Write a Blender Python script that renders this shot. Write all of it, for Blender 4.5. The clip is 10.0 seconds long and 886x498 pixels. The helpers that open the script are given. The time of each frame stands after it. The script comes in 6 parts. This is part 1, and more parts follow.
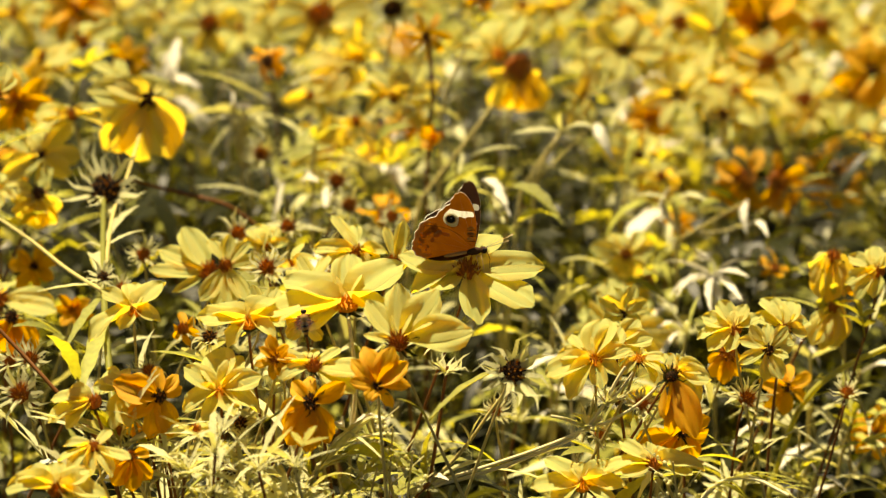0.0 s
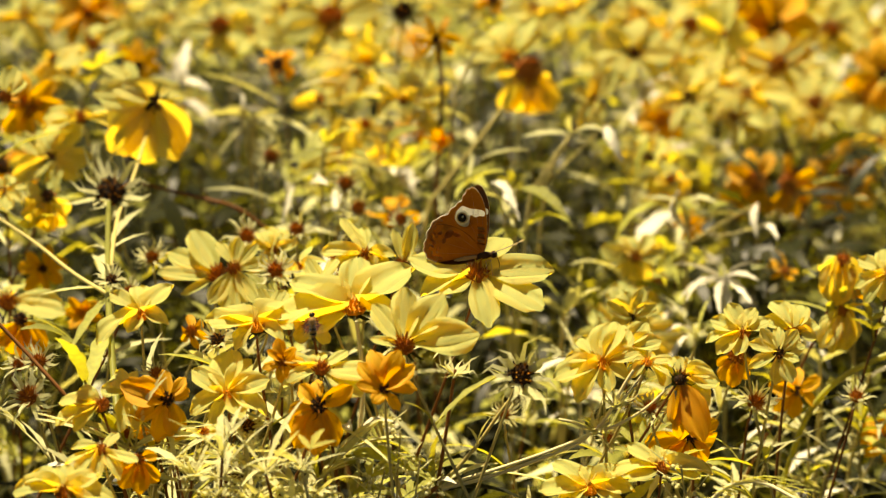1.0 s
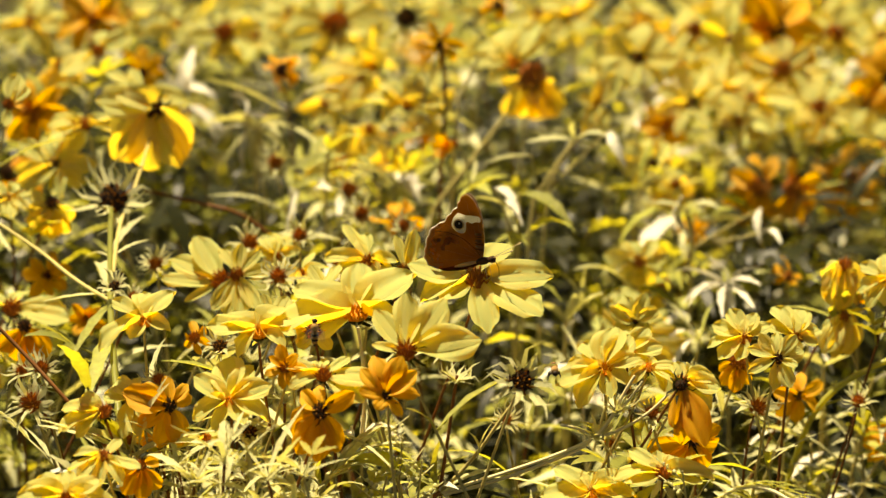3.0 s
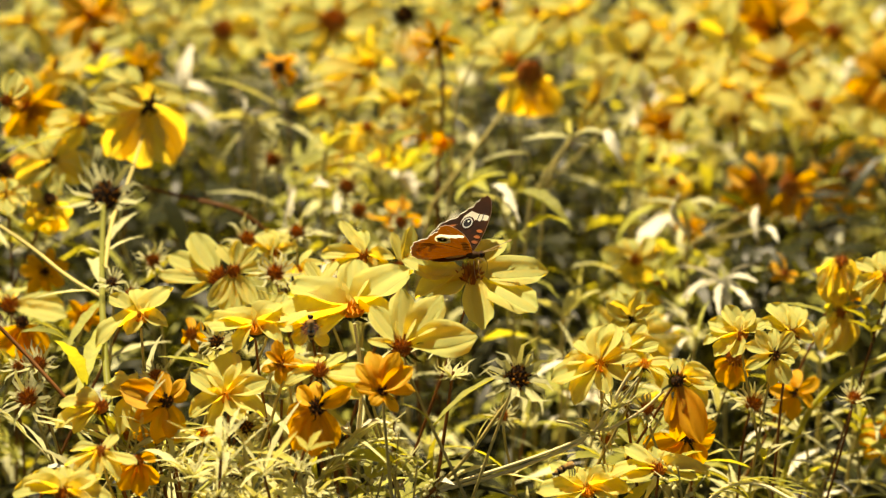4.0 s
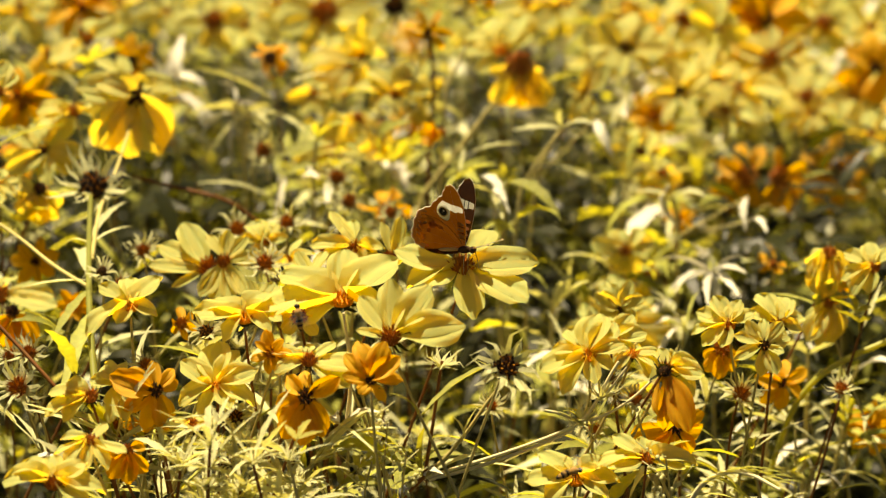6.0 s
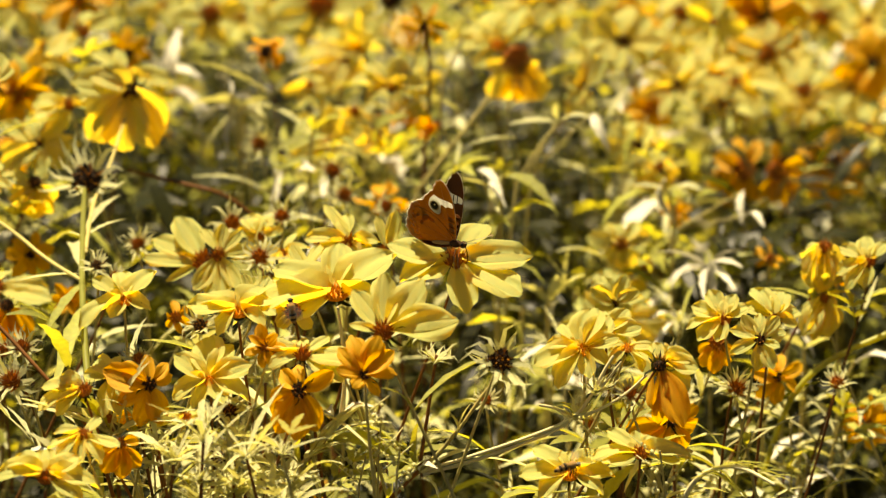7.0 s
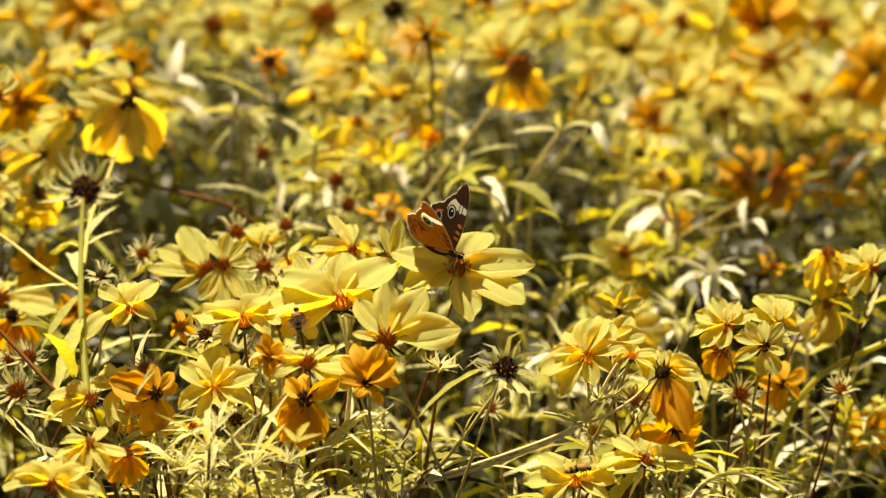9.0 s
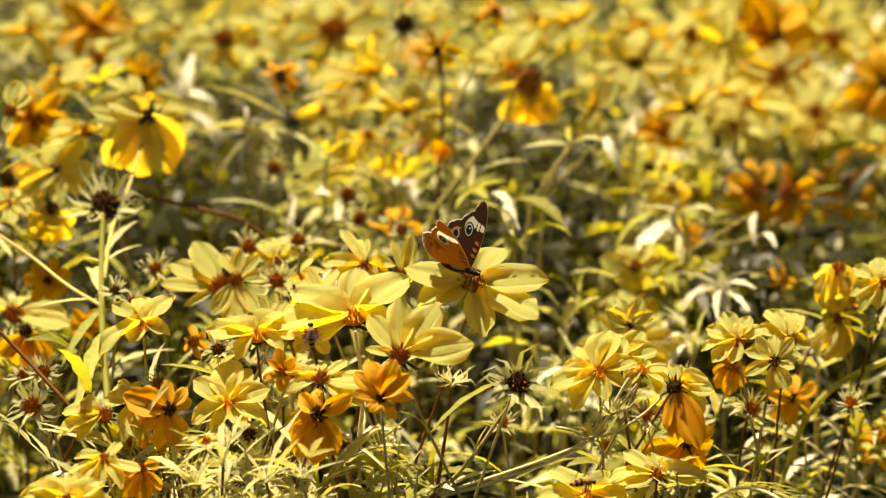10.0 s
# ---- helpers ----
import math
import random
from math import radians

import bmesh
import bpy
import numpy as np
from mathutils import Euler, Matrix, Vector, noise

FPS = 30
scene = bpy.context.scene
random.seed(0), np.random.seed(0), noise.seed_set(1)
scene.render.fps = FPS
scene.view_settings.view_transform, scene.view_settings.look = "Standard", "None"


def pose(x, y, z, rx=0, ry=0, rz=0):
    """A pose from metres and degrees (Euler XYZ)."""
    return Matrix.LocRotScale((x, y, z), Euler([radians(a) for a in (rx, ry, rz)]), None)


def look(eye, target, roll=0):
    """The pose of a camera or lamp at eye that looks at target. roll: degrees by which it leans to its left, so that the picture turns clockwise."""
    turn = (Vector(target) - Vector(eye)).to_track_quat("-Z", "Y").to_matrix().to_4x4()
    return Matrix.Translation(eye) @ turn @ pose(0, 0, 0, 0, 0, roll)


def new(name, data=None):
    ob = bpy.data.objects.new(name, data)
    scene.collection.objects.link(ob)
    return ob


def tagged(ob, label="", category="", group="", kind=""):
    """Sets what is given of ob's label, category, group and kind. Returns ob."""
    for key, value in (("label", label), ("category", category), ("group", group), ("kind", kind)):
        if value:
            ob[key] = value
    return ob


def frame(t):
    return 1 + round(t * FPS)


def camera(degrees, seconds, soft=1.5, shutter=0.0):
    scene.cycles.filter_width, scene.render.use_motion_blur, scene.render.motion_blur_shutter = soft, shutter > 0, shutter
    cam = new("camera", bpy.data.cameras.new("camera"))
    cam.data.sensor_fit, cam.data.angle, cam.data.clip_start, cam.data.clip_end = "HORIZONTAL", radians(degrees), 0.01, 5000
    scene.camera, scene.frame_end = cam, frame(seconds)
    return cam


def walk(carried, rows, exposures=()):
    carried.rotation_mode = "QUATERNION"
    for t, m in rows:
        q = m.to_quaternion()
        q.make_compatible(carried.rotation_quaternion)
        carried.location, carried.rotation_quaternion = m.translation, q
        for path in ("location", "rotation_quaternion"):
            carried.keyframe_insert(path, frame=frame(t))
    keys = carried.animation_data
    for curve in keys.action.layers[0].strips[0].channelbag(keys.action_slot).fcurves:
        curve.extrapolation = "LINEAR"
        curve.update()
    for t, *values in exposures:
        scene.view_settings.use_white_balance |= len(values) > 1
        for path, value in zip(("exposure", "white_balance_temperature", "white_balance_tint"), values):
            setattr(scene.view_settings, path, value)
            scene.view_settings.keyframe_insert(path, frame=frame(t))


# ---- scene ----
import itertools

# ---- camera ----
cam = camera(24, 10.0, soft=1.2)
cam.data.dof.use_dof = True
cam.data.dof.focus_distance = 0.83
cam.data.dof.aperture_fstop = 10.0
EXPOSURE = 1.45
PATH = [
    (0.0, pose(-0.0013, 0.0008, 1.2000, 77.597, 0.002, -0.173)),
    (0.5, pose(0.0000, 0.0000, 1.2000, 77.644, -0.000, 0.000)),
    (1.0, pose(0.0006, 0.0018, 1.2002, 77.653, 0.032, 0.183)),
    (1.5, pose(0.0021, 0.0001, 1.1992, 77.577, 0.051, 0.147)),
    (2.0, pose(0.0023, 0.0002, 1.2000, 77.659, 0.128, 0.134)),
    (2.5, pose(0.0028, 0.0005, 1.2015, 77.776, 0.266, 0.346)),
    (4.0, pose(0.0047, -0.0019, 1.2005, 77.755, 0.154, 0.393)),
    (4.5, pose(0.0048, -0.0030, 1.2011, 77.693, 0.250, 0.220)),
    (5.0, pose(0.0052, -0.0048, 1.2010, 77.664, 0.240, 0.214)),
    (5.5, pose(0.0057, -0.0051, 1.2007, 77.579, 0.094, 0.231)),
    (7.0, pose(0.0082, -0.0030, 1.2003, 77.345, -0.025, 0.216)),
    (7.5, pose(0.0096, -0.0054, 1.2006, 77.200, -0.145, 0.228)),
    (8.0, pose(0.0090, -0.0046, 1.2015, 77.413, -0.187, 0.030)),
    (8.5, pose(0.0086, -0.0048, 1.2014, 77.660, 0.183, 0.065)),
    (9.0, pose(0.0074, -0.0059, 1.2006, 77.606, 0.253, 0.212)),
    (9.5, pose(0.0059, -0.0068, 1.2024, 77.692, 0.222, 0.209)),
    (10.0, pose(0.0057, -0.0090, 1.2032, 77.899, 0.357, 0.409)),
]

walk(cam, PATH, exposures=[(0.0, EXPOSURE, 8300, 10), (10.0, EXPOSURE, 8300, 10)])

# ---- world and sun ----
SUN_HIGH, SUN_TURN = 76, 52          # degrees above the horizon; degrees to the left of straight ahead
world = bpy.data.worlds.new("sky")
scene.world = world
world.use_nodes = True
wn = world.node_tree.nodes
sky = wn.new("ShaderNodeTexSky")
sky.sky_type, sky.sun_disc = "NISHITA", False
sky.air_density, sky.dust_density = 0.6, 0.4
sky.sun_elevation, sky.sun_rotation = radians(SUN_HIGH), radians(-SUN_TURN)
world.node_tree.links.new(sky.outputs[0], wn["Background"].inputs[0])
wn["Background"].inputs[1].default_value = 0.028
sun = new("sun", bpy.data.lights.new("sun", "SUN"))
sun.data.energy, sun.data.angle, sun.data.color = 4.15, radians(0.5), (1.0, 0.92, 0.74)
sun_from = Vector((-math.sin(radians(SUN_TURN)) * math.cos(radians(SUN_HIGH)),
                   math.cos(radians(SUN_TURN)) * math.cos(radians(SUN_HIGH)), math.sin(radians(SUN_HIGH))))
sun.matrix_world = look(sun_from * 10, (0, 0, 0))


# ---- materials ----
def node(m, kind, **inputs):
    n = m.node_tree.nodes.new(kind)
    for key, value in inputs.items():
        n.inputs[key.replace("_", " ")].default_value = value
    return n


def link(m, a, b):
    m.node_tree.links.new(a, b)


def leafy(name, front, through_it, share, rough, size, spread=0.25, bump=0.15, stripes=0.0, gloss=0.5, root=None):
    """A thin plant surface: light reflected and light let through, with grain, blotches and a random shift per piece."""
    m = bpy.data.materials.new(name)
    m.use_nodes = True
    tree = m.node_tree
    out = tree.nodes["Material Output"]
    p = tree.nodes["Principled BSDF"]
    where = node(m, "ShaderNodeTexCoord")
    info = node(m, "ShaderNodeObjectInfo")
    geo = node(m, "ShaderNodeNewGeometry")
    mixr = node(m, "ShaderNodeMath")
    mixr.operation = "ADD"
    link(m, info.outputs["Random"], mixr.inputs[0])
    link(m, geo.outputs["Random Per Island"], mixr.inputs[1])
    frac = node(m, "ShaderNodeMath")
    frac.operation = "FRACT"
    link(m, mixr.outputs[0], frac.inputs[0])
    big = node(m, "ShaderNodeTexNoise", Scale=size * 0.3, Detail=3.0)
    fine = node(m, "ShaderNodeTexNoise", Scale=size * 2.5, Detail=2.0)
    for t in (big, fine):
        link(m, where.outputs["Object"], t.inputs["Vector"])
    total = node(m, "ShaderNodeMath")
    total.operation = "ADD"
    link(m, big.outputs["Fac"], total.inputs[0])
    link(m, frac.outputs[0], total.inputs[1])
    half = node(m, "ShaderNodeMath")
    half.operation = "MULTIPLY"
    half.inputs[1].default_value = 0.55
    link(m, total.outputs[0], half.inputs[0])
    ramps = []
    for colour in (front, through_it):
        ramp = node(m, "ShaderNodeValToRGB")
        lo, hi = ramp.color_ramp.elements
        lo.position, hi.position = 0.1, 0.9
        lo.color = (*[c * (1 - spread) for c in colour], 1)
        hi.color = (*[min(1, c * (1 + spread)) for c in colour], 1)
        link(m, half.outputs[0], ramp.inputs[0])
        if root:                    # a deeper colour near the root of the petal, streaked outwards
            apart = node(m, "ShaderNodeSeparateXYZ")
            link(m, where.outputs["Object"], apart.inputs[0])
            streak = node(m, "ShaderNodeMath")
            streak.operation = "MULTIPLY_ADD"
            streak.inputs[1].default_value = 0.30
            link(m, fine.outputs["Fac"], streak.inputs[0])
            link(m, apart.outputs["X"], streak.inputs[2])
            fade = node(m, "ShaderNodeMapRange")
            fade.inputs["From Min"].default_value, fade.inputs["From Max"].default_value = 0.04, 0.27
            link(m, streak.outputs[0], fade.inputs["Value"])
            tint = node(m, "ShaderNodeMix")
            tint.data_type = "RGBA"
            tint.inputs[6].default_value = (*root, 1)
            link(m, fade.outputs[0], tint.inputs[0])
            link(m, ramp.outputs[0], tint.inputs[7])
            ramp = tint
        ramps.append(ramp)
    colours = [r.outputs[2] if root else r.outputs[0] for r in ramps]
    link(m, colours[0], p.inputs["Base Color"])
    p.inputs["Roughness"].default_value = rough
    p.inputs["Specular IOR Level"].default_value = gloss
    lift = node(m, "ShaderNodeBump", Strength=bump, Distance=0.0006)
    height = fine.outputs["Fac"]
    if stripes:
        wave = node(m, "ShaderNodeTexWave", Scale=stripes, Distortion=1.2, Detail=1.5)
        wave.bands_direction = "Y"
        link(m, where.outputs["Object"], wave.inputs["Vector"])
        both = node(m, "ShaderNodeMath")
        both.operation = "ADD"
        link(m, fine.outputs["Fac"], both.inputs[0])
        link(m, wave.outputs["Fac"], both.inputs[1])
        height = both.outputs[0]
    link(m, height, lift.inputs["Height"])
    link(m, lift.outputs[0], p.inputs["Normal"])
    if share:
        thin = node(m, "ShaderNodeBsdfTranslucent")
        link(m, colours[1], thin.inputs["Color"])
        link(m, lift.outputs[0], thin.inputs["Normal"])
        mix = node(m, "ShaderNodeMixShader", Fac=share)
        link(m, p.outputs[0], mix.inputs[1])
        link(m, thin.outputs[0], mix.inputs[2])
        link(m, mix.outputs[0], out.inputs[0])
    return m


PETAL = leafy("petal_yellow", (0.76, 0.87, 0.31), (0.97, 0.635, 0.04), 0.69, 0.5, 160, 0.08, 0.34, 3.6, 0.2, (0.78, 0.58, 0.12))
PETAL_FAR = leafy("petal_field", (0.75, 0.83, 0.26), (0.97, 0.675, 0.035), 0.69, 0.5, 160, 0.10, 0.5, 0, 0.2)
# Orange of fading petals, also painted on flowers that stand in shade.
PETAL_OLD_SHADED = leafy("petal_old_shaded", (0.86, 0.46, 0.03), (0.98, 0.44, 0.006), 0.55, 0.55, 160, 0.2, 0.26, 3.6, 0.3)
# Near-black leaf with the stand's shade in its colour; lit leaves take LEAF_MID.
LEAF_SHADED = leafy("leaf_shaded", (0.020, 0.022, 0.006), (0.095, 0.090, 0.005), 0.32, 0.40, 60, 0.5, 0.5, 0, 0.14)
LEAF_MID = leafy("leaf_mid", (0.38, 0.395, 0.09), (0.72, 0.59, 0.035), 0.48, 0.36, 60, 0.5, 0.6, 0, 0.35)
LEAF_PALE = leafy("leaf_pale", (0.62, 0.61, 0.31), (0.70, 0.63, 0.15), 0.40, 0.42, 60, 0.35, 0.6, 0, 0.4)
LEAF_DRY = leafy("leaf_dry", (0.70, 0.67, 0.52), (0.5, 0.45, 0.3), 0.25, 0.5, 60, 0.25, 0.5, 0, 0.4)
# STEM darkened for stems deep in the stand, shade put into the colour.
STEM_SHADED = leafy("stem_shaded", (0.20, 0.17, 0.05), (0, 0, 0), 0, 0.42, 90, 0.3, 0.3, 0, 0.12)
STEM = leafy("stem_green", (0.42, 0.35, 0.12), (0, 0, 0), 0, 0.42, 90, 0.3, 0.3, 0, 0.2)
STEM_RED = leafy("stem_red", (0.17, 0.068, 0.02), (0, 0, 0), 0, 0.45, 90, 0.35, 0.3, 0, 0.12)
STEM_PALE = leafy("stem_pale", (0.62, 0.55, 0.30), (0, 0, 0), 0, 0.45, 90, 0.25, 0.3, 0, 0.12)
DISC = leafy("disc_brown", (0.36, 0.125, 0.022), (0, 0, 0), 0, 0.55, 400, 0.5, 0.5, 0, 0.12)
DISC_YOUNG = leafy("disc_orange", (0.55, 0.22, 0.02), (0, 0, 0), 0, 0.55, 400, 0.45, 0.5, 0, 0.12)
DISC_DARK = leafy("disc_black", (0.035, 0.017, 0.006), (0, 0, 0), 0, 0.5, 400, 0.5, 0.5, 0, 0.12)
SOIL = leafy("soil", (0.035, 0.024, 0.014), (0, 0, 0), 0, 0.9, 6, 0.5, 1.0, 0, 0.12)


# ---- mesh helpers ----
def part(name, data, material, parent, label="", m=None):
    """Links a mesh (or a bmesh) as one object under a thing or a part."""
    if isinstance(data, bmesh.types.BMesh):
        me = bpy.data.meshes.new(name)
        data.to_mesh(me)
        data.free()
        data = me
    if material and not data.materials:
        data.materials.append(material)
    ob = new(name, data)
    ob.parent = parent
    if m is not None:
        ob.matrix_basis = m
    if label:
        tagged(ob, label)
    return ob


def mesh(name, verts, faces, material=None, smooth=True):
    me = bpy.data.meshes.new(name)
    me.from_pydata([tuple(v) for v in verts], [], faces)
    if smooth:
        me.polygons.foreach_set("use_smooth", [True] * len(me.polygons))
    if material:
        me.materials.append(material)
    return me


def tube(points, radii, sides=5):
    """Vertices and faces of a tapered tube along points."""
    verts, faces = [], []
    pts = [Vector(p) for p in points]
    for i, p in enumerate(pts):
        along = (pts[min(i + 1, len(pts) - 1)] - pts[max(i - 1, 0)]).normalized()
        side = along.cross(Vector((0.3, 0.9, 0.2))).normalized()
        up = side.cross(along)
        for k in range(sides):
            a = 2 * math.pi * k / sides
            verts.append(p + (side * math.cos(a) + up * math.sin(a)) * radii[i])
    n = len(pts)
    for i in range(n - 1):
        for k in range(sides):
            a, b = i * sides + k, i * sides + (k + 1) % sides
            faces.append((a, b, b + sides, a + sides))
    faces.append(tuple(range(sides))[::-1])
    faces.append(tuple(range((n - 1) * sides, n * sides)))
    return verts, faces


def bend(p0, p1, p2, p3, n):
    out = []
    for i in range(n + 1):
        t = i / n
        out.append((1 - t) ** 3 * p0 + 3 * t * (1 - t) ** 2 * p1 + 3 * t * t * (1 - t) * p2 + t ** 3 * p3)
    return out


def smooth_line(points, n):
    """A curve through the points."""
    pts = [Vector(p) for p in points]
    ext = [pts[0] * 2 - pts[1]] + pts + [pts[-1] * 2 - pts[-2]]
    out = []
    for i in range(1, len(ext) - 2):
        a, b, c, d = ext[i - 1:i + 3]
        for k in range(n):
            t = k / n
            out.append(0.5 * ((2 * b) + (c - a) * t + (2 * a - 5 * b + 4 * c - d) * t * t + (3 * b - a - 3 * c + d) * t ** 3))
    return out + [pts[-1]]


def soft_line(points, rounds=3):
    """A curve that rounds off the corners of the line through the points."""
    pts = [Vector(p) for p in points]
    for _ in range(rounds):
        out = [pts[0]]
        for a, b in zip(pts, pts[1:]):
            out += [a.lerp(b, 0.25), a.lerp(b, 0.75)]
        pts = out + [pts[-1]]
    return pts


# ---- petals, leaves and flower heads, each built once ----
def petal_mesh(name, curl, width, seed, twist=None, material=PETAL):
    """A ray petal 1 unit long, along +X from its base, with grooves, a notched tip and an uneven rim."""
    rnd = random.Random(seed)
    twist = rnd.uniform(-0.35, 0.35) if twist is None else twist
    nu, nv = 9, 8
    verts, faces = [], []
    pos, ang = Vector((0.0, 0.0, 0.0)), 0.0
    wob, hollow, ruffle = rnd.uniform(0, 6), rnd.uniform(0.0, 0.5), rnd.uniform(0.05, 0.16)
    pleats = [p + rnd.uniform(-0.15, 0.15) for p in (-0.1, 0.4, 0.1, -0.7, 0.55, -0.65, 0.15, 0.4, -0.1)]
    fold = rnd.uniform(-0.12, 0.12)
    for i in range(nu + 1):
        u = i / nu
        w = width * (0.24 + 0.76 * math.sin(math.pi / 2 * min(1, u / 0.55)))
        if u > 0.55:
            w = width * (0.34 + 0.66 * math.sqrt(max(0, 1 - ((u - 0.55) / 0.45) ** 2.4)))
        roll = twist * u
        for j in range(nv + 1):
            v = j / nv * 2 - 1
            side = v * w / 2 + fold * width * u * u
            lift = 0.15 * width * pleats[j] * math.sin(math.pi * u * 0.9) + hollow * width * v * v * (1 - 0.6 * u)
            lift += ruffle * width * math.sin(6 * u + wob + 2.2 * v) * abs(v)
            tip = (0.085 * (1 - v * v) - 0.028 * (j in (3, 5)) + rnd.uniform(-0.008, 0.008)) * u ** 4
            verts.append((pos.x + tip * math.cos(ang), side * math.cos(roll) - lift * math.sin(roll),
                          pos.z + tip * math.sin(ang) + lift * math.cos(roll) + side * math.sin(roll)))
        ang = curl * (u ** 1.3)
        pos = pos + Vector((math.cos(ang), 0, math.sin(ang))) / nu * 0.96
    for i in range(nu):
        for j in range(nv):
            a = i * (nv + 1) + j
            faces.append((a, a + 1, a + nv + 2, a + nv + 1))
    return mesh(name, verts, faces, material)


PETALS = {
    "fresh": [petal_mesh("petal", c, w, s) for s, (c, w) in enumerate([(-0.35, 0.48), (-0.7, 0.44), (-0.15, 0.54), (-0.95, 0.46), (0.15, 0.46)])],
    "cup": [petal_mesh("petal", c, w, 10 + s) for s, (c, w) in enumerate([(-0.5, 0.56), (-0.9, 0.5), (-0.3, 0.6), (-1.1, 0.52)])],
    "droop": [petal_mesh("petal", c, w, 20 + s, t) for s, (c, w, t) in enumerate([(-1.0, 0.5, 0.3), (-1.4, 0.46, -0.4), (-0.7, 0.52, 0.2), (-1.6, 0.44, 0.5)])],
    "wilt": [petal_mesh("petal", c, w, 30 + s, t, PETAL_OLD_SHADED) for s, (c, w, t) in enumerate([(-1.2, 0.34, 0.9), (-0.6, 0.30, -1.1), (-1.7, 0.36, 0.6)])],
    "old": [petal_mesh("petal", c, w, 40 + s, t, PETAL_OLD_SHADED) for s, (c, w, t) in enumerate([(-0.6, 0.5, 0.2), (-1.0, 0.46, -0.3), (-0.3, 0.52, 0.0)])],
    "flat": [petal_mesh("petal", c, w, 60 + s, t) for s, (c, w, t) in enumerate([(-0.12, 0.50, 0.1), (0.1, 0.54, -0.1), (-0.3, 0.48, 0.0), (-0.2, 0.56, 0.15)])],
    "narrow": [petal_mesh("petal", c, w, 50 + s, 0.3) for s, (c, w) in enumerate([(-0.5, 0.27), (-0.9, 0.24), (-0.2, 0.30)])],
}


def spike(verts, faces, p, d, length, r, sides=3):
    """Adds a thin cone at p along d."""
    d = d.normalized()
    side = d.orthogonal().normalized()
    up = d.cross(side)
    k = len(verts)
    for i in range(sides):
        a = 2 * math.pi * i / sides
        verts.append(p + (side * math.cos(a) + up * math.sin(a)) * r)
    verts.append(p + d * length)
    for i in range(sides):
        faces.append((k + i, k + (i + 1) % sides, k + sides))


def knob(verts, faces, p, r, tall, rings=4, sides=9):
    """Adds a dome at p."""
    k = len(verts)
    for i in range(rings):
        a = math.pi / 2 * i / rings
        for j in range(sides):
            b = 2 * math.pi * j / sides
            verts.append(p + Vector((r * math.cos(a) * math.cos(b), r * math.cos(a) * math.sin(b), tall * math.sin(a))))
    verts.append(p + Vector((0, 0, tall)))
    for i in range(rings - 1):
        for j in range(sides):
            a, b = k + i * sides + j, k + i * sides + (j + 1) % sides
            faces.append((a, b, b + sides, a + sides))
    top = len(verts) - 1
    for j in range(sides):
        faces.append((top - sides + j, top - sides + (j + 1) % sides, top))


def disc_mesh(name, r, tall, florets, length, seed, material, tips=None, thick=0.14):
    """A flower's middle, 1 unit across the petals: a dome set with florets in a spiral."""
    rnd = random.Random(seed)
    verts, faces = [], []
    knob(verts, faces, Vector((0, 0, -0.02)), r, tall)
    base = len(faces)
    for i in range(florets):
        f = (i + 0.5) / florets
        a, q = i * 2.39996, math.sqrt(f) * r * 0.98
        z = tall * math.sqrt(max(0, 1 - (q / r) ** 2)) - 0.02
        d = Vector((math.cos(a) * q / r * 0.55, math.sin(a) * q / r * 0.55, 0.75)) + Vector((rnd.uniform(-.2, .2), rnd.uniform(-.2, .2), 0))
        spike(verts, faces, Vector((math.cos(a) * q, math.sin(a) * q, z - 0.01)), d, length * rnd.uniform(0.6, 1.25), r * thick)
    me = mesh(name, verts, faces, material, False)
    if tips:
        me.materials.append(tips)
        me.polygons.foreach_set("material_index", [0 if i < base or (i // 3) % 3 else 1 for i in range(len(me.polygons))])
    return me


DISCS = {
    "brown": [disc_mesh("flower_head", 0.165, 0.11, 52, 0.15, s, DISC, DISC_YOUNG) for s in (1, 2, 3)],
    "young": [disc_mesh("flower_head", 0.17, 0.09, 34, 0.13, s, DISC_YOUNG, PETAL_OLD_SHADED) for s in (4, 5)],
    "dark": [disc_mesh("flower_head", 0.19, 0.16, 46, 0.10, s, DISC_DARK, DISC) for s in (6, 7, 8)],
    "button": [disc_mesh("flower_head", 0.11, 0.15, 40, 0.06, s, DISC_DARK, DISC) for s in (13, 14)],
    "seed": [disc_mesh("flower_head", 0.31, 0.20, 90, 0.11, s, DISC_DARK, DISC_YOUNG, 0.09) for s in (9, 10)],
    "rust": [disc_mesh("flower_head", 0.28, 0.20, 60, 0.20, s, DISC, DISC_YOUNG, 0.13) for s in (11, 12)],
}


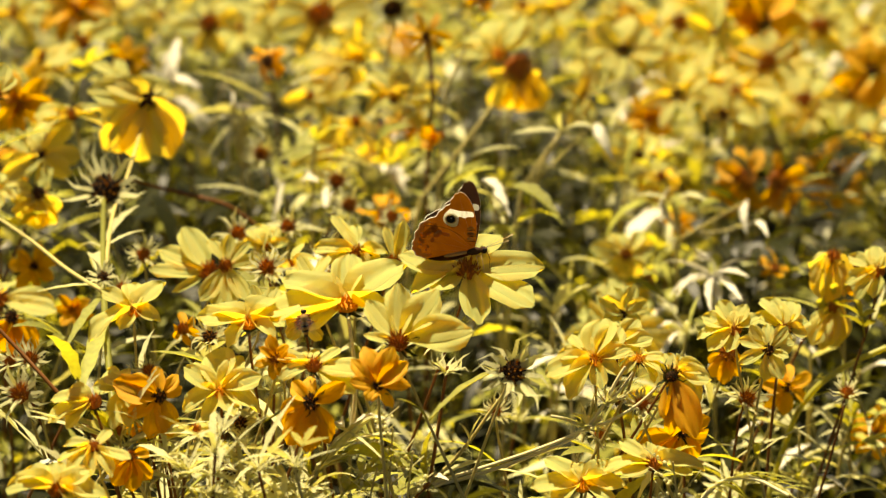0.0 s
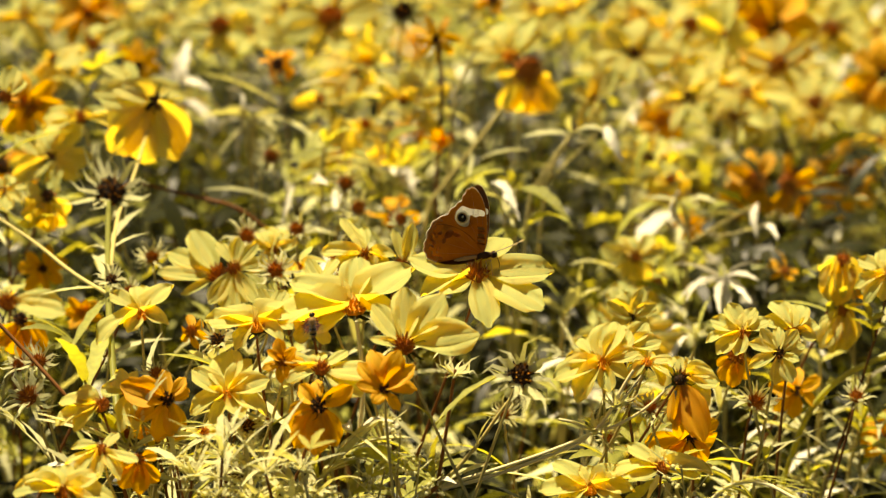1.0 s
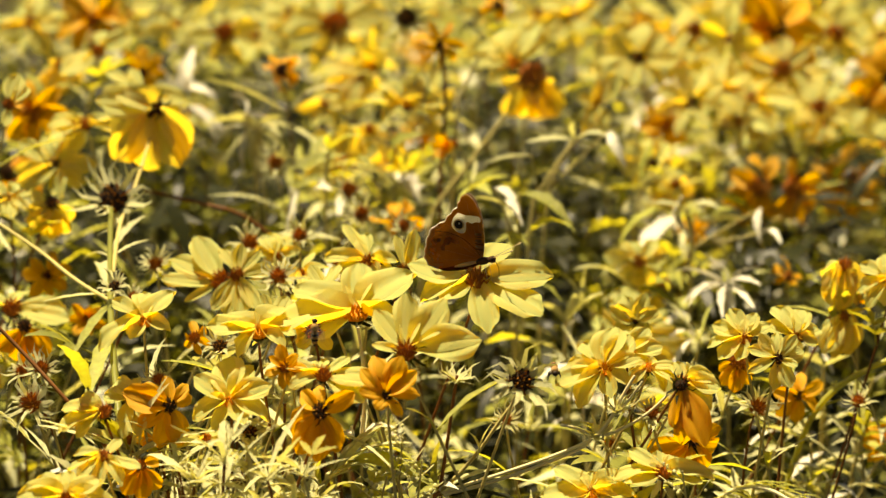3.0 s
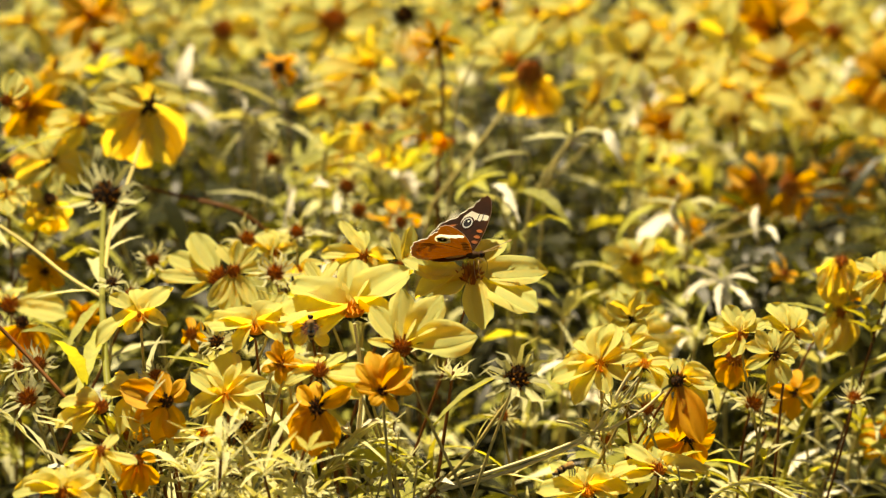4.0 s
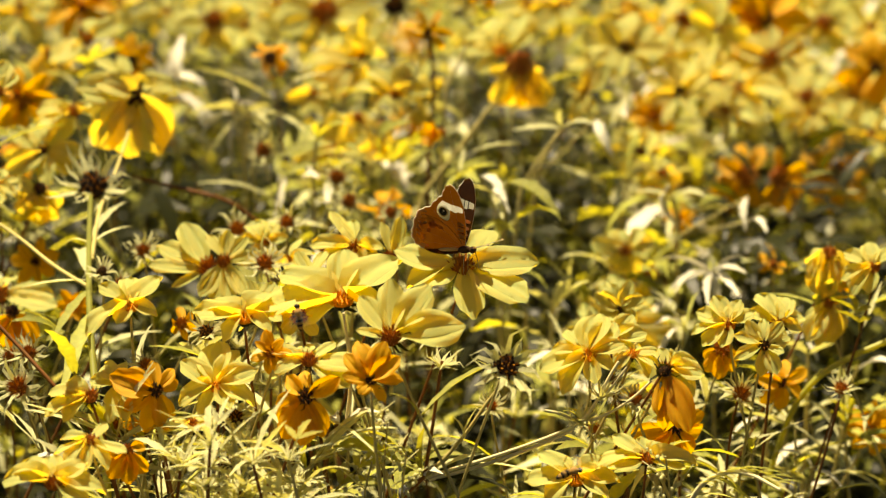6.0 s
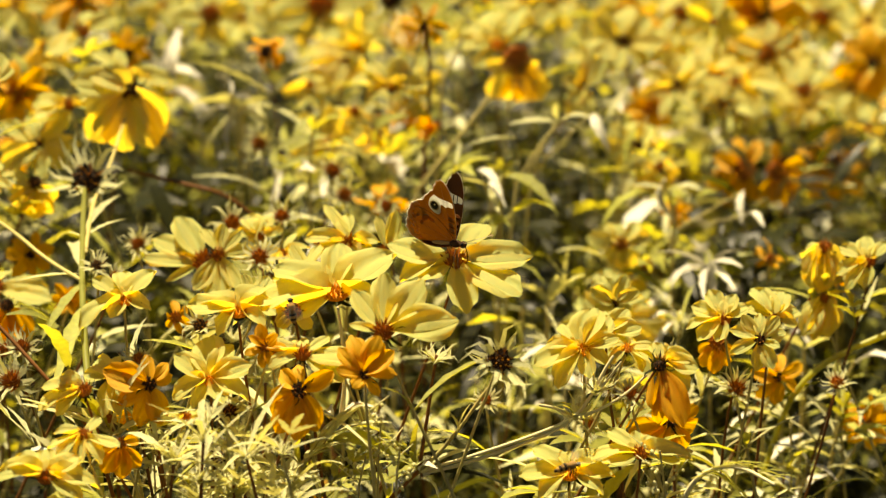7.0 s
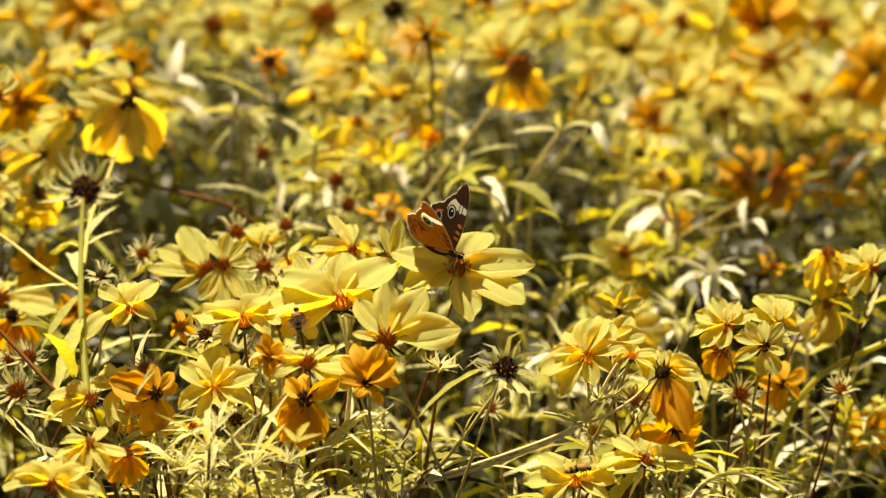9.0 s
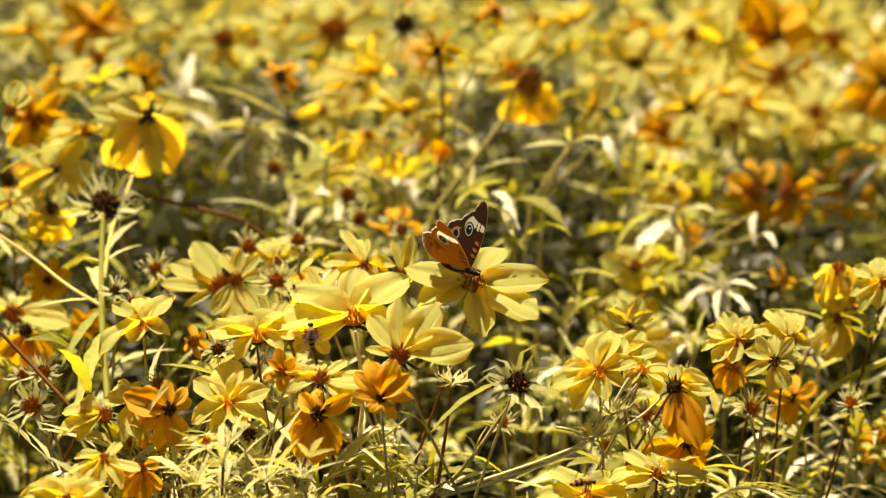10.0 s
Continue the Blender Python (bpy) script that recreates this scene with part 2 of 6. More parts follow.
def bracts_mesh(name, n, reach, width, rise, seed, material, curl=0.08):
    """Narrow green bracts round the back of a head, spreading like a star."""
    rnd = random.Random(seed)
    verts, faces = [], []
    for i in range(n):
        a = 2 * math.pi * (i + rnd.uniform(-0.25, 0.25)) / n
        out, across = Vector((math.cos(a), math.sin(a), 0)), Vector((-math.sin(a), math.cos(a), 0))
        el, k = rise + rnd.uniform(-0.3, 0.3), len(verts)
        far = reach * rnd.uniform(0.65, 1.15)
        for s, w, drop in ((0.08, 0.7, 0), (0.4, 1.0, 0.02), (0.75, 0.7, rnd.uniform(-0.02, 0.10))):
            c = out * (far * s * math.cos(el)) + Vector((0, 0, far * s * math.sin(el) - drop - 0.06))
            for q in (-1, 1):
                verts.append(c + across * q * width * w / 2 + Vector((0, 0, 0.012 * q)))
        verts.append(out * far * math.cos(el) + Vector((0, 0, far * math.sin(el) - 0.10 + rnd.uniform(-curl, curl))) + across * rnd.uniform(-1.2, 1.2) * curl)
        faces += [(k, k + 1, k + 3, k + 2), (k + 2, k + 3, k + 5, k + 4), (k + 4, k + 5, k + 6)]
    kk = len(verts)
    knob(verts, faces, Vector((0, 0, 0)), 0.15, -0.16, 3, 8)
    return mesh(name, verts, faces, material)


# The small calyxes use the near-black leaf colour that holds shade.
BRACTS = [bracts_mesh("calyx", 8, 0.42, 0.05, 0.1, s, LEAF_SHADED) for s in (1, 2, 3)]
BRACTS_STAR = [bracts_mesh("calyx", 22, 0.98, 0.12, 0.5, s, LEAF_PALE, 0.30) for s in (4, 5, 6)]


def leaf_blade(verts, faces, root, along, up, length, width, droop, rnd, teeth=True):
    """Adds one lance-shaped, toothed blade, folded along its middle."""
    along, up = along.normalized(), up.normalized()
    side = along.cross(up).normalized()
    up = side.cross(along)
    n, k = 8, len(verts)
    pos, ang = root.copy(), 0.0
    lean = rnd.uniform(-0.25, 0.25)
    for i in range(n + 1):
        u = i / n
        w = width * (math.sin(math.pi * min(1, 0.04 + u * 0.96)) ** 0.8) * (1.0 - 0.45 * u) * 1.25 + width * 0.03
        if teeth and i % 2 == 0 and 0 < i < n:
            w *= 0.74
        d = along * math.cos(ang) - up * math.sin(ang)
        nrm = up * math.cos(ang) + along * math.sin(ang)
        verts.extend((pos - side * w / 2 + nrm * w * 0.22, pos.copy(), pos + side * w / 2 + nrm * w * 0.22))
        pos = pos + (d + side * lean * u) * (length / n)
        ang = droop * u
    for i in range(n):
        a = k + i * 3
        faces.extend(((a, a + 1, a + 4, a + 3), (a + 1, a + 2, a + 5, a + 4)))


def leaf_mesh(name, leaflets, width, droop, seed, material):
    """A leaf 1 unit long, along +X: a single blade, or a stalk with several leaflets."""
    rnd = random.Random(seed)
    verts, faces = [], []
    x, z = Vector((1, 0, 0)), Vector((0, 0, 1))
    if leaflets == 1:
        leaf_blade(verts, faces, Vector((0.08, 0, 0)), x, z, 0.92, width, droop, rnd)
        tv, tf = tube([(0, 0, -0.005), (0.12, 0, 0)], [0.012, 0.010], 3)
    else:
        tv, tf = tube([(0, 0, -0.01), (0.25, 0, 0.02), (0.5, 0, 0.01)], [0.014, 0.012, 0.009], 3)
        leaf_blade(verts, faces, Vector((0.5, 0, 0.01)), x, z, 0.5, width * 0.7, droop, rnd)
        for i, s in itertools.product(range((leaflets - 1) // 2), (-1, 1)):
            at = 0.44 - 0.22 * i
            leaf_blade(verts, faces, Vector((at, 0, 0.012)), Vector((0.75, s * 0.8, 0.05)), z, 0.42 - 0.04 * i, width * 0.6, droop * 0.8, rnd)
    k = len(verts)
    verts += tv
    faces += [tuple(i + k for i in f) for f in tf]
    return mesh(name, verts, faces, material)


# Kind 1 is the leaf with shade in its colour.
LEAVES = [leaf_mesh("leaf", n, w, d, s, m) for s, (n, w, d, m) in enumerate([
    (1, 0.12, 0.6, LEAF_MID), (1, 0.11, 1.0, LEAF_SHADED), (1, 0.115, 0.3, LEAF_PALE), (3, 0.20, 0.7, LEAF_MID),
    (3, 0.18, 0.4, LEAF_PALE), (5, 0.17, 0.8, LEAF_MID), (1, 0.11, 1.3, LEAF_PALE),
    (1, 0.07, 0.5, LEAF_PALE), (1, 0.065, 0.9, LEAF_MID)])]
LEAF_STRAW = leaf_mesh("leaf", 1, 0.12, 0.7, 77, LEAF_DRY)

WORDS = {
    "flat": "yellow tickseed plant with a wide flat flower",
    "fresh": "yellow tickseed plant with one open flower", "cup": "yellow tickseed plant with a cupped flower",
    "droop": "yellow tickseed plant with drooping petals", "wilt": "tickseed plant with a wilted orange flower",
    "old": "tickseed plant with a fading flower, orange as in shade", "narrow": "tickseed plant with narrow yellow petals",
    "seed": "tickseed plant with a dark spiky seed head", "rust": "tickseed plant with a rusty brown withered head"}
RISE = {"flat": (6, 8), "fresh": (10, 16), "cup": (44, 15), "droop": (-22, 14), "wilt": (-38, 20), "old": (8, 14), "narrow": (14, 12)}


def facing(high, turn):
    """The way a flower faces: degrees above level, degrees to the right of straight back towards the path."""
    h, t = radians(high), radians(turn)
    return Vector((math.sin(t) * math.cos(h), -math.cos(t) * math.cos(h), math.sin(h)))


def flower_frame(c, high, turn):
    n = facing(high, turn)
    x = Vector((1, 0, 0))
    x = (x - n * x.dot(n)).normalized()
    y = n.cross(x)
    m = Matrix((x, y, n)).transposed().to_4x4()
    m.translation = c
    return m


def add_flower(plant, base, c, high, turn, r, style, n, at, disc, rnd, rise=None):
    """A flower head with its petals and bracts, under the plant."""
    m = flower_frame(c, high, turn)
    r = r if style in ("seed", "rust") else r * 1.12
    head_kind = style if style in ("seed", "rust") else disc
    head = part("flower_head", rnd.choice(DISCS[head_kind]), None, plant, m=Matrix.Translation(-base) @ m @ Matrix.Scale(r, 4))
    star = style in ("seed", "rust")
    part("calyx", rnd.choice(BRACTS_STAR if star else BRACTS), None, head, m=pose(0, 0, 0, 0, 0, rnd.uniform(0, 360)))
    if star:
        return head
    if at is None:
        first = rnd.uniform(0, 360)
        at = [first + 360 * (i + rnd.uniform(-0.18, 0.18)) / n for i in range(n)]
    mid, spread = RISE[style]
    if rise is not None:
        mid = rise
    for a in at:
        own = isinstance(a, tuple)
        a, long, up, wide = (*a, *(1.0, 0.0, 1.0)[len(a) - 1:]) if own else (a, 1.0, 0.0, 1.0)
        free = 0.4 if own else 1.0
        e, s = mid + up + free * rnd.uniform(-spread, spread), long * (rnd.uniform(0.94, 1.06) if own else rnd.uniform(0.80, 1.06))
        shape = style if rnd.random() > 0.25 else rnd.choice(("fresh", "cup", "droop", "narrow")) if style in ("fresh", "cup", "droop") and not own else style
        w = max(s, 0.7) * wide * rnd.uniform(0.94, 1.16)
        part("petal", rnd.choice(PETALS[shape]), None, head,
             m=pose(0, 0, 0, 0, 0, a) @ pose(0, 0, 0, free * rnd.uniform(-36, 36), -e, 0) @ Matrix.Translation((0.10, 0, 0)) @ Matrix.Diagonal((s * 0.92, w, w, 1)))
    return head


def add_leaves(plant, base, line, count, rnd, long=0.055, span=(0.12, 0.6), kinds=(0, 1, 2, 3, 4, 5, 6)):
    """Opposite leaves along a stem."""
    turn = rnd.uniform(0, 360)
    for i in range(count):
        if i % 2 == 0:
            p = line[int((span[0] + (span[1] - span[0]) * (i + rnd.random()) / count) * (len(line) - 1))]
            turn += 90 + rnd.uniform(-25, 25)
        t = turn + (180 if i % 2 else 0) + rnd.uniform(-20, 20)
        size = long * rnd.uniform(0.7, 1.4)
        part("leaf", LEAVES[rnd.choice(kinds)] if rnd.random() > 0.05 or long < 0.05 else LEAF_STRAW, None, plant,
             m=Matrix.Translation(Vector(p) - base) @ pose(0, 0, 0, rnd.uniform(-30, 30), -rnd.uniform(5, 55), t) @ Matrix.Scale(size, 4))


made = [0]
FIELD = "tickseed plants of the field"


def bloom(x, y, z, high, turn, r, style="fresh", n=8, at=None, disc="brown", leaves=6, lean=None, rise=None, stem=None, thick=1.0, label=""):
    """One plant: a stem from the ground to a flower at (x, y, z) of radius r."""
    made[0] += 1
    rnd = random.Random(made[0] * 7 + 1)
    c = Vector((x, y, z))
    lean = lean or (rnd.uniform(-0.22, 0.22), rnd.uniform(-0.02, 0.12))
    base = Vector((x + lean[0], y + lean[1], 0))
    plant = tagged(new("tickseed_plant"), label or WORDS[style], "flower", FIELD)
    plant.location = base
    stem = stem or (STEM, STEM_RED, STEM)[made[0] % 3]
    d = facing(high, turn)
    d = (d + Vector((0, 0, 0.6))).normalized()
    line = bend(c - facing(high, turn) * 0.1 * r, c - d * 0.05, base + Vector((rnd.uniform(-.08, .08), rnd.uniform(-.05, .05), z * 0.6)), base, 16)
    radii = [thick * (0.0005 + 0.0010 * i / 16) for i in range(17)]
    v, f = tube([p - base for p in line], radii)
    part("stem", mesh("stem", v, f, stem), None, plant)
    add_flower(plant, base, c, high, turn, r, style, n, at, disc, rnd, rise)
    # Plants farther back get more of the shade-coloured leaf kind.
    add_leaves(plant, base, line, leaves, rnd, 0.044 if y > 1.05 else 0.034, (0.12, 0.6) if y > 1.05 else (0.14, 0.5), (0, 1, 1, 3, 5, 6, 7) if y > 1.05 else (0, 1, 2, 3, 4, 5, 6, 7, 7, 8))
    return plant


# ---- ground ----
def ground():
    n, half = 60, 400.0
    verts, faces = [], []
    rnd = random.Random(5)
    for i, j in itertools.product(range(n + 1), repeat=2):
        u, v = i / n * 2 - 1, j / n * 2 - 1
        x, y = math.copysign(abs(u) ** 4, u) * half, math.copysign(abs(v) ** 4, v) * half
        verts.append((x, y, rnd.uniform(-0.02, 0.01)))
    for i, j in itertools.product(range(n), repeat=2):
        a = i * (n + 1) + j
        faces.append((a, a + n + 1, a + n + 2, a + 1))
    ob = new("ground", mesh("ground", verts, faces, SOIL))
    tagged(ob, "dark crumbly soil under the flower field", "ground", kind="structure")


ground()

# -- the flowers round the butterfly --
host = bloom(0.0103, 0.8280, 1.0086, 60, 4, 0.0247, "fresh", at=[(62, 0.95, 14, 1.1), (4, 1.06, 4), (-30, 1.1, -4), (-80, 0.9, -12, 1.1), (162, 1.05, -14), (188, 0.85, -10), (216, 0.6, -6)], rise=4, leaves=4)
wide_bloom = bloom(-0.0161, 0.7500, 0.9995, 46, -4, 0.0203, "flat", at=[(126, 0.92, 2, 0.86), (88, 1.0, 6, 0.9), (50, 1.12, 2, 0.9), (12, 1.22, -4, 0.85), (172, 0.5, 6, 0.5)], rise=4, leaves=4, disc="brown")
bloom(-0.0365, 0.7884, 1.0044, 72, -3, 0.0252, "cup", at=[(158, 1.0, 12, 1.1), (192, 1.1, 0, 1.1), (92, 0.85, 34), (32, 0.95, 16, 1.1), (-10, 0.65, 4), (220, 0.6, -6)], rise=6, disc="young")
bloom(-0.0737, 0.7768, 0.9997, 74, 6, 0.0186, "cup", at=[(184, 0.95, 2, 1.1), (152, 0.85, 12, 1.1), (62, 0.9, 24, 1.0), (28, 0.95, 14, 0.9), (225, 0.5, -4), (-30, 0.5, 0)], rise=8, disc="young")
bloom(-0.1168, 0.7713, 1.0057, 68, 8, 0.0159, "cup", at=[(150, 0.85, 12), (98, 0.85, 24), (45, 0.95, 26, 1.1), (204, 1.15, -8, 1.1), (-20, 0.5, 6), (250, 0.45, -12)], rise=10, disc="young")
bloom(-0.1024, 0.9065, 0.9898, 48, -14, 0.0226, "flat", at=[(149, 1.15, 0, 0.7), (120, 1.0, 4, 1.0), (172, 1.12, -4, 0.55), (202, 0.65, -12, 0.55)], rise=6, leaves=3, disc="brown")
bloom(-0.0948, 0.9000, 0.9944, 44, 5, 0.0161, "fresh", at=[(120, 0.8, 10), (88, 0.78, 16, 1.1), (52, 0.82, 10, 1.1), (10, 0.8, 2), (238, 0.95, -24), (260, 1.05, -24), (284, 1.05, -24), (306, 0.95, -20)], rise=4, leaves=3)
bloom(-0.0813, 0.9500, 0.9916, 40, 0, 0.0129, "cup", at=[(112, 1, 6, 1.2), (74, 1, 6, 1.2), (20, 0.8, 0), (160, 0.8, 0), (230, 0.7, 0), (300, 0.7, 0)], rise=8)
bloom(-0.0360, 0.8800, 1.0048, 54, 4, 0.0167, "cup", at=[(100, 0.8, 14, 1.1), (125, 1.15, 18, 0.6), (165, 1.1, 2, 0.8), (15, 0.75, 4), (190, 0.8, -6, 0.8), (-20, 0.6, 0), (-60, 0.5, 0)], rise=6)
bloom(-0.0198, 0.8700, 1.0035, 50, 30, 0.0142, "cup", at=[(85, 1.1, 30, 0.6), (120, 1, 20, 0.7), (40, 0.6, 10)], rise=12, leaves=3)
bloom(-0.0533, 0.8600, 0.9973, 66, -10, 0.0140, "fresh", n=7, rise=8, disc="young")
bloom(-0.0659, 0.9000, 0.9948, 70, -5, 0.0134, "cup", n=7, rise=12)
bloom(-0.0834, 0.7609, 0.9772, 52, -2, 0.0153, "cup", at=[(95, 1.08, 10, 1.1), (60, 1, 14), (22, 0.95, 18), (150, 0.95, 8), (195, 0.95, 0), (245, 0.7, -8), (300, 0.7, 0), (340, 0.9, 12)], rise=8, disc="young")
bloom(-0.1057, 0.7545, 0.9778, 14, 6, 0.0135, "old", at=[(168, 1.15, 0, 1.1), (140, 0.95, 0), (98, 0.7, 0), (45, 0.65, 0), (215, 0.9, 0), (262, 1.0, -6), (292, 1.0, -6), (15, 0.6, 0)], disc="dark")
bloom(-0.1193, 0.7598, 0.9781, 40, -20, 0.0144, "cup", at=[(95, 0.7, 10), (130, 0.9, 6), (165, 0.8, 6), (250, 0.9, -6), (280, 0.9, -6)], rise=6, disc="brown")
bloom(-0.0478, 0.7419, 0.9792, 16, 4, 0.0153, "old", at=[(188, 0.7, -6), (222, 1.0, -4), (248, 1.1, -4), (272, 1.1, -4), (298, 1.0, -4), (30, 0.75, 10), (140, 0.55, 0), (95, 0.5, 6)], rise=-2, disc="dark")
bloom(-0.0483, 0.7639, 0.9865, 64, 14, 0.0162, "fresh", at=[(0, 1.0, 8, 1.1), (-26, 1.05, -8), (160, 0.9, 8), (100, 0.6, 16), (200, 0.7, -4), (45, 0.7, 8)], rise=4)
bloom(-0.0628, 0.7680, 0.9885, 20, -10, 0.0079, "old", n=7, rise=30, disc="rust")
bloom(-0.0528, 0.7823, 0.9992, 10, 0, 0.0098, "droop", at=[(195, 0.9, 0), (225, 0.9, 0), (-10, 0.9, 0), (-45, 0.9, 0), (60, 0.5, 0)], disc="rust", rise=-6)
shaded_bloom = bloom(-0.0231, 0.7368, 0.9867, 36, 4, 0.0120, "old", at=[(0, 0.85, 0), (38, 1, 4), (72, 1.15, 8, 1.1), (105, 1.15, 8, 1.1), (140, 1, 4), (180, 0.8, 0), (240, 0.5, -6), (300, 0.7, -10)], rise=30, disc="dark")
bloom(0.0603, 0.7873, 0.9822, 50, -8, 0.0166, "cup", at=[(118, 0.92, 8), (80, 1.05, 14, 1.2), (55, 1.0, 12, 1.1), (160, 0.82, 4, 0.8), (194, 1.0, -2), (226, 1.0, -4), (280, 0.6, -8, 0.8), (18, 0.75, 10), (335, 0.65, 0)], rise=8, disc="young")
bloom(0.0712, 0.8080, 0.9827, 52, 12, 0.0136, "cup", at=[(58, 0.95, 10), (22, 1.0, 4), (95, 0.8, 12), (140, 0.6, 10), (-25, 0.6, 0)], rise=8, disc="young")
bloom(0.0776, 0.7873, 0.9828, 66, 22, 0.0123, "droop", at=[(10, 0.8, 10), (-20, 1, 0), (-50, 0.8, -6), (60, 0.7, 10), (160, 0.6, 0), (215, 0.6, -10)], rise=4, disc="young")
bloom(0.0804, 0.8917, 0.9752, 10, 12, 0.0116, "cup", at=[(30, 0.9), (70, 1), (110, 1), (150, 1), (200, 0.8), (330, 0.8)], disc="dark", rise=14)
bloom(0.0886, 0.7711, 0.9804, 30, 24, 0.0192, "old", at=[(268, 0.8, 0), (284, 1.15, 0, 1.1), (298, 1.2, 4), (312, 0.9, 0)], disc="button", rise=-4, leaves=0)
bloom(0.0904, 0.7818, 0.9783, 56, 24, 0.0148, "cup", at=[(60, 0.8, 10), (30, 0.9, 4), (0, 0.9, 0), (-30, 0.9, -8), (110, 0.5, 10)], rise=4, leaves=2)
bloom(0.0985, 0.8202, 0.9432, 4, 10, 0.0169, "old", at=[(200, 0.9, 0), (240, 1, 0), (270, 1, 0), (300, 1, 0), (335, 0.9, 0), (20, 0.7, 0)], rise=-4, disc="dark")
bloom(0.0818, 0.7650, 0.9469, 68, 0, 0.0165, "fresh", at=[(2, 1.0, 4, 1.1), (-24, 0.8, -4), (178, 1.05, 2), (202, 0.85, -4, 1.1), (145, 0.8, 12), (60, 0.6, 16), (100, 0.5, 16)], rise=8)
bloom(0.0545, 0.7642, 0.9386, 62, -4, 0.0170, "cup", at=[(8, 1.0, 2), (34, 0.9, 8, 1.1), (95, 0.6, 12), (142, 0.9, 10), (178, 1.0, 2), (210, 0.8, 0), (330, 0.8, 0)], rise=8, disc="young")
small_bloom = bloom(0.1343, 0.8215, 0.9772, 36, 0, 0.0125, "fresh", at=[(90, 0.8, 4), (130, 0.8, 4), (160, 0.9, 4), (205, 0.95, 0), (265, 0.9, -6), (295, 0.9, -6), (20, 0.9, 4), (50, 0.8, 6), (335, 0.6, 0)], disc="dark")
bloom(0.1447, 0.8500, 0.9786, 40, 6, 0.0152, "cup", at=[(112, 1.0, 6, 1.1), (70, 0.95, 6, 1.1), (28, 0.95, 2), (150, 0.8, 0), (-10, 0.6, 0), (270, 0.6, 0)], rise=4)
bloom(0.1215, 0.8340, 0.9819, 62, -14, 0.0158, "cup", at=[(182, 0.85, 0), (152, 0.8, 10), (110, 0.8, 18), (60, 0.7, 20), (20, 0.7, 8), (215, 0.8, -10), (250, 0.6, -14)], rise=10)
bloom(0.1229, 0.8600, 0.9656, 20, -10, 0.0117, "old", at=[(200, 0.9), (235, 1), (265, 1), (295, 0.9), (330, 0.8)], rise=-10, disc="rust")
bloom(0.1794, 0.9266, 0.9921, 64, -20, 0.0166, "droop", at=[(150, 0.8, 6), (190, 1.1, -10), (222, 1.2, -14), (250, 1.2, -16), (278, 1.1, -16), (310, 1.0, -10), (30, 0.5, 4)], rise=-22)
bloom(0.1794, 0.9220, 0.9693, 60, 0, 0.0145, "droop", at=[(195, 0.9), (228, 1.1), (258, 1.15), (285, 1.15), (315, 1.0), (345, 0.8)], rise=-25)
bloom(0.1885, 0.9300, 0.9871, 30, 20, 0.0131, "old", at=[(220, 0.8), (260, 1), (290, 1), (320, 1)], rise=-20, disc="rust")
bloom(0.1936, 0.8967, 0.9921, 50, -24, 0.0151, "cup", at=[(95, 0.8, 12), (140, 0.9, 8), (180, 0.9, 2), (215, 0.9, -4), (255, 0.7, -6), (40, 0.7, 8)], rise=10)
bloom(0.1585, 0.9178, 0.9336, 18, 0, 0.0119, "old", n=7, disc="dark")
bloom(0.2092, 0.9600, 0.8986, 16, -10, 0.0120, "old", n=8, disc="brown")
bloom(-0.1373, 0.7115, 0.9551, 66, 0, 0.0177, "cup", at=[(168, 1.0, 4, 1.1), (140, 0.95, 10, 1.1), (100, 0.6, 14), (35, 0.7, 10), (4, 0.95, 2), (-30, 0.8, 0)], rise=6)
bloom(-0.1260, 0.7259, 0.9665, 68, 0, 0.0129, "fresh", at=[(160, 0.9, 6), (190, 0.9, 0), (225, 0.9, -6), (265, 0.8, -10), (310, 0.9, -8), (345, 0.9, -2), (60, 0.6, 10)], rise=-2)
bloom(-0.1137, 0.7322, 0.9612, 20, 10, 0.0115, "old", at=[(200, 0.8), (245, 1), (280, 1), (315, 0.9), (20, 0.5)], rise=-10)
bloom(-0.1293, 0.7481, 0.9767, 64, -10, 0.0158, "cup", at=[(196, 0.95, -4, 1.1), (170, 0.9, 4, 1.1), (140, 0.8, 10), (220, 0.7, -8)], rise=8, leaves=3)
bloom(-0.0946, 0.7735, 0.9580, 70, 0, 0.0122, "fresh", at=[(0, 0.8), (180, 0.9), (205, 0.9), (330, 0.7), (60, 0.6)])
bloom(-0.0734, 0.8400, 0.9887, 60, 0, 0.0118, "fresh", n=7, rise=6)
bloom(-0.1092, 0.8600, 0.9763, 20, -14, 0.0079, "old", n=6, rise=-14, disc="rust")
bloom(-0.1154, 0.7735, 0.9638, 10, 0, 0.0093, "old", at=[(230, 1), (262, 1), (290, 1), (120, 0.6)], rise=-10, disc="dark")

# -- seed heads and withered heads --
bloom(0.0266, 0.7516, 0.9877, 24, 12, 0.0175, "seed", leaves=2)
bloom(0.1283, 0.8400, 0.9508, 36, 24, 0.0132, "rust", leaves=4)
bloom(-0.1599, 0.7650, 0.9753, 36, -8, 0.0133, "rust", leaves=4)
bloom(-0.1627, 0.8000, 0.9794, 40, 10, 0.0108, "rust", leaves=4)
bloom(-0.1743, 0.8200, 0.9727, 30, -20, 0.0098, "rust", leaves=4)
bloom(-0.0779, 0.7777, 0.9599, 60, 10, 0.0109, "seed", leaves=2)
bloom(-0.0905, 0.7933, 0.9900, 40, -10, 0.0112, "seed", leaves=2)
bloom(-0.1111, 0.7680, 0.9835, 50, 0, 0.0087, "rust", leaves=4)
bloom(-0.0947, 0.9587, 0.9963, 40, 0, 0.0130, "rust", leaves=4)
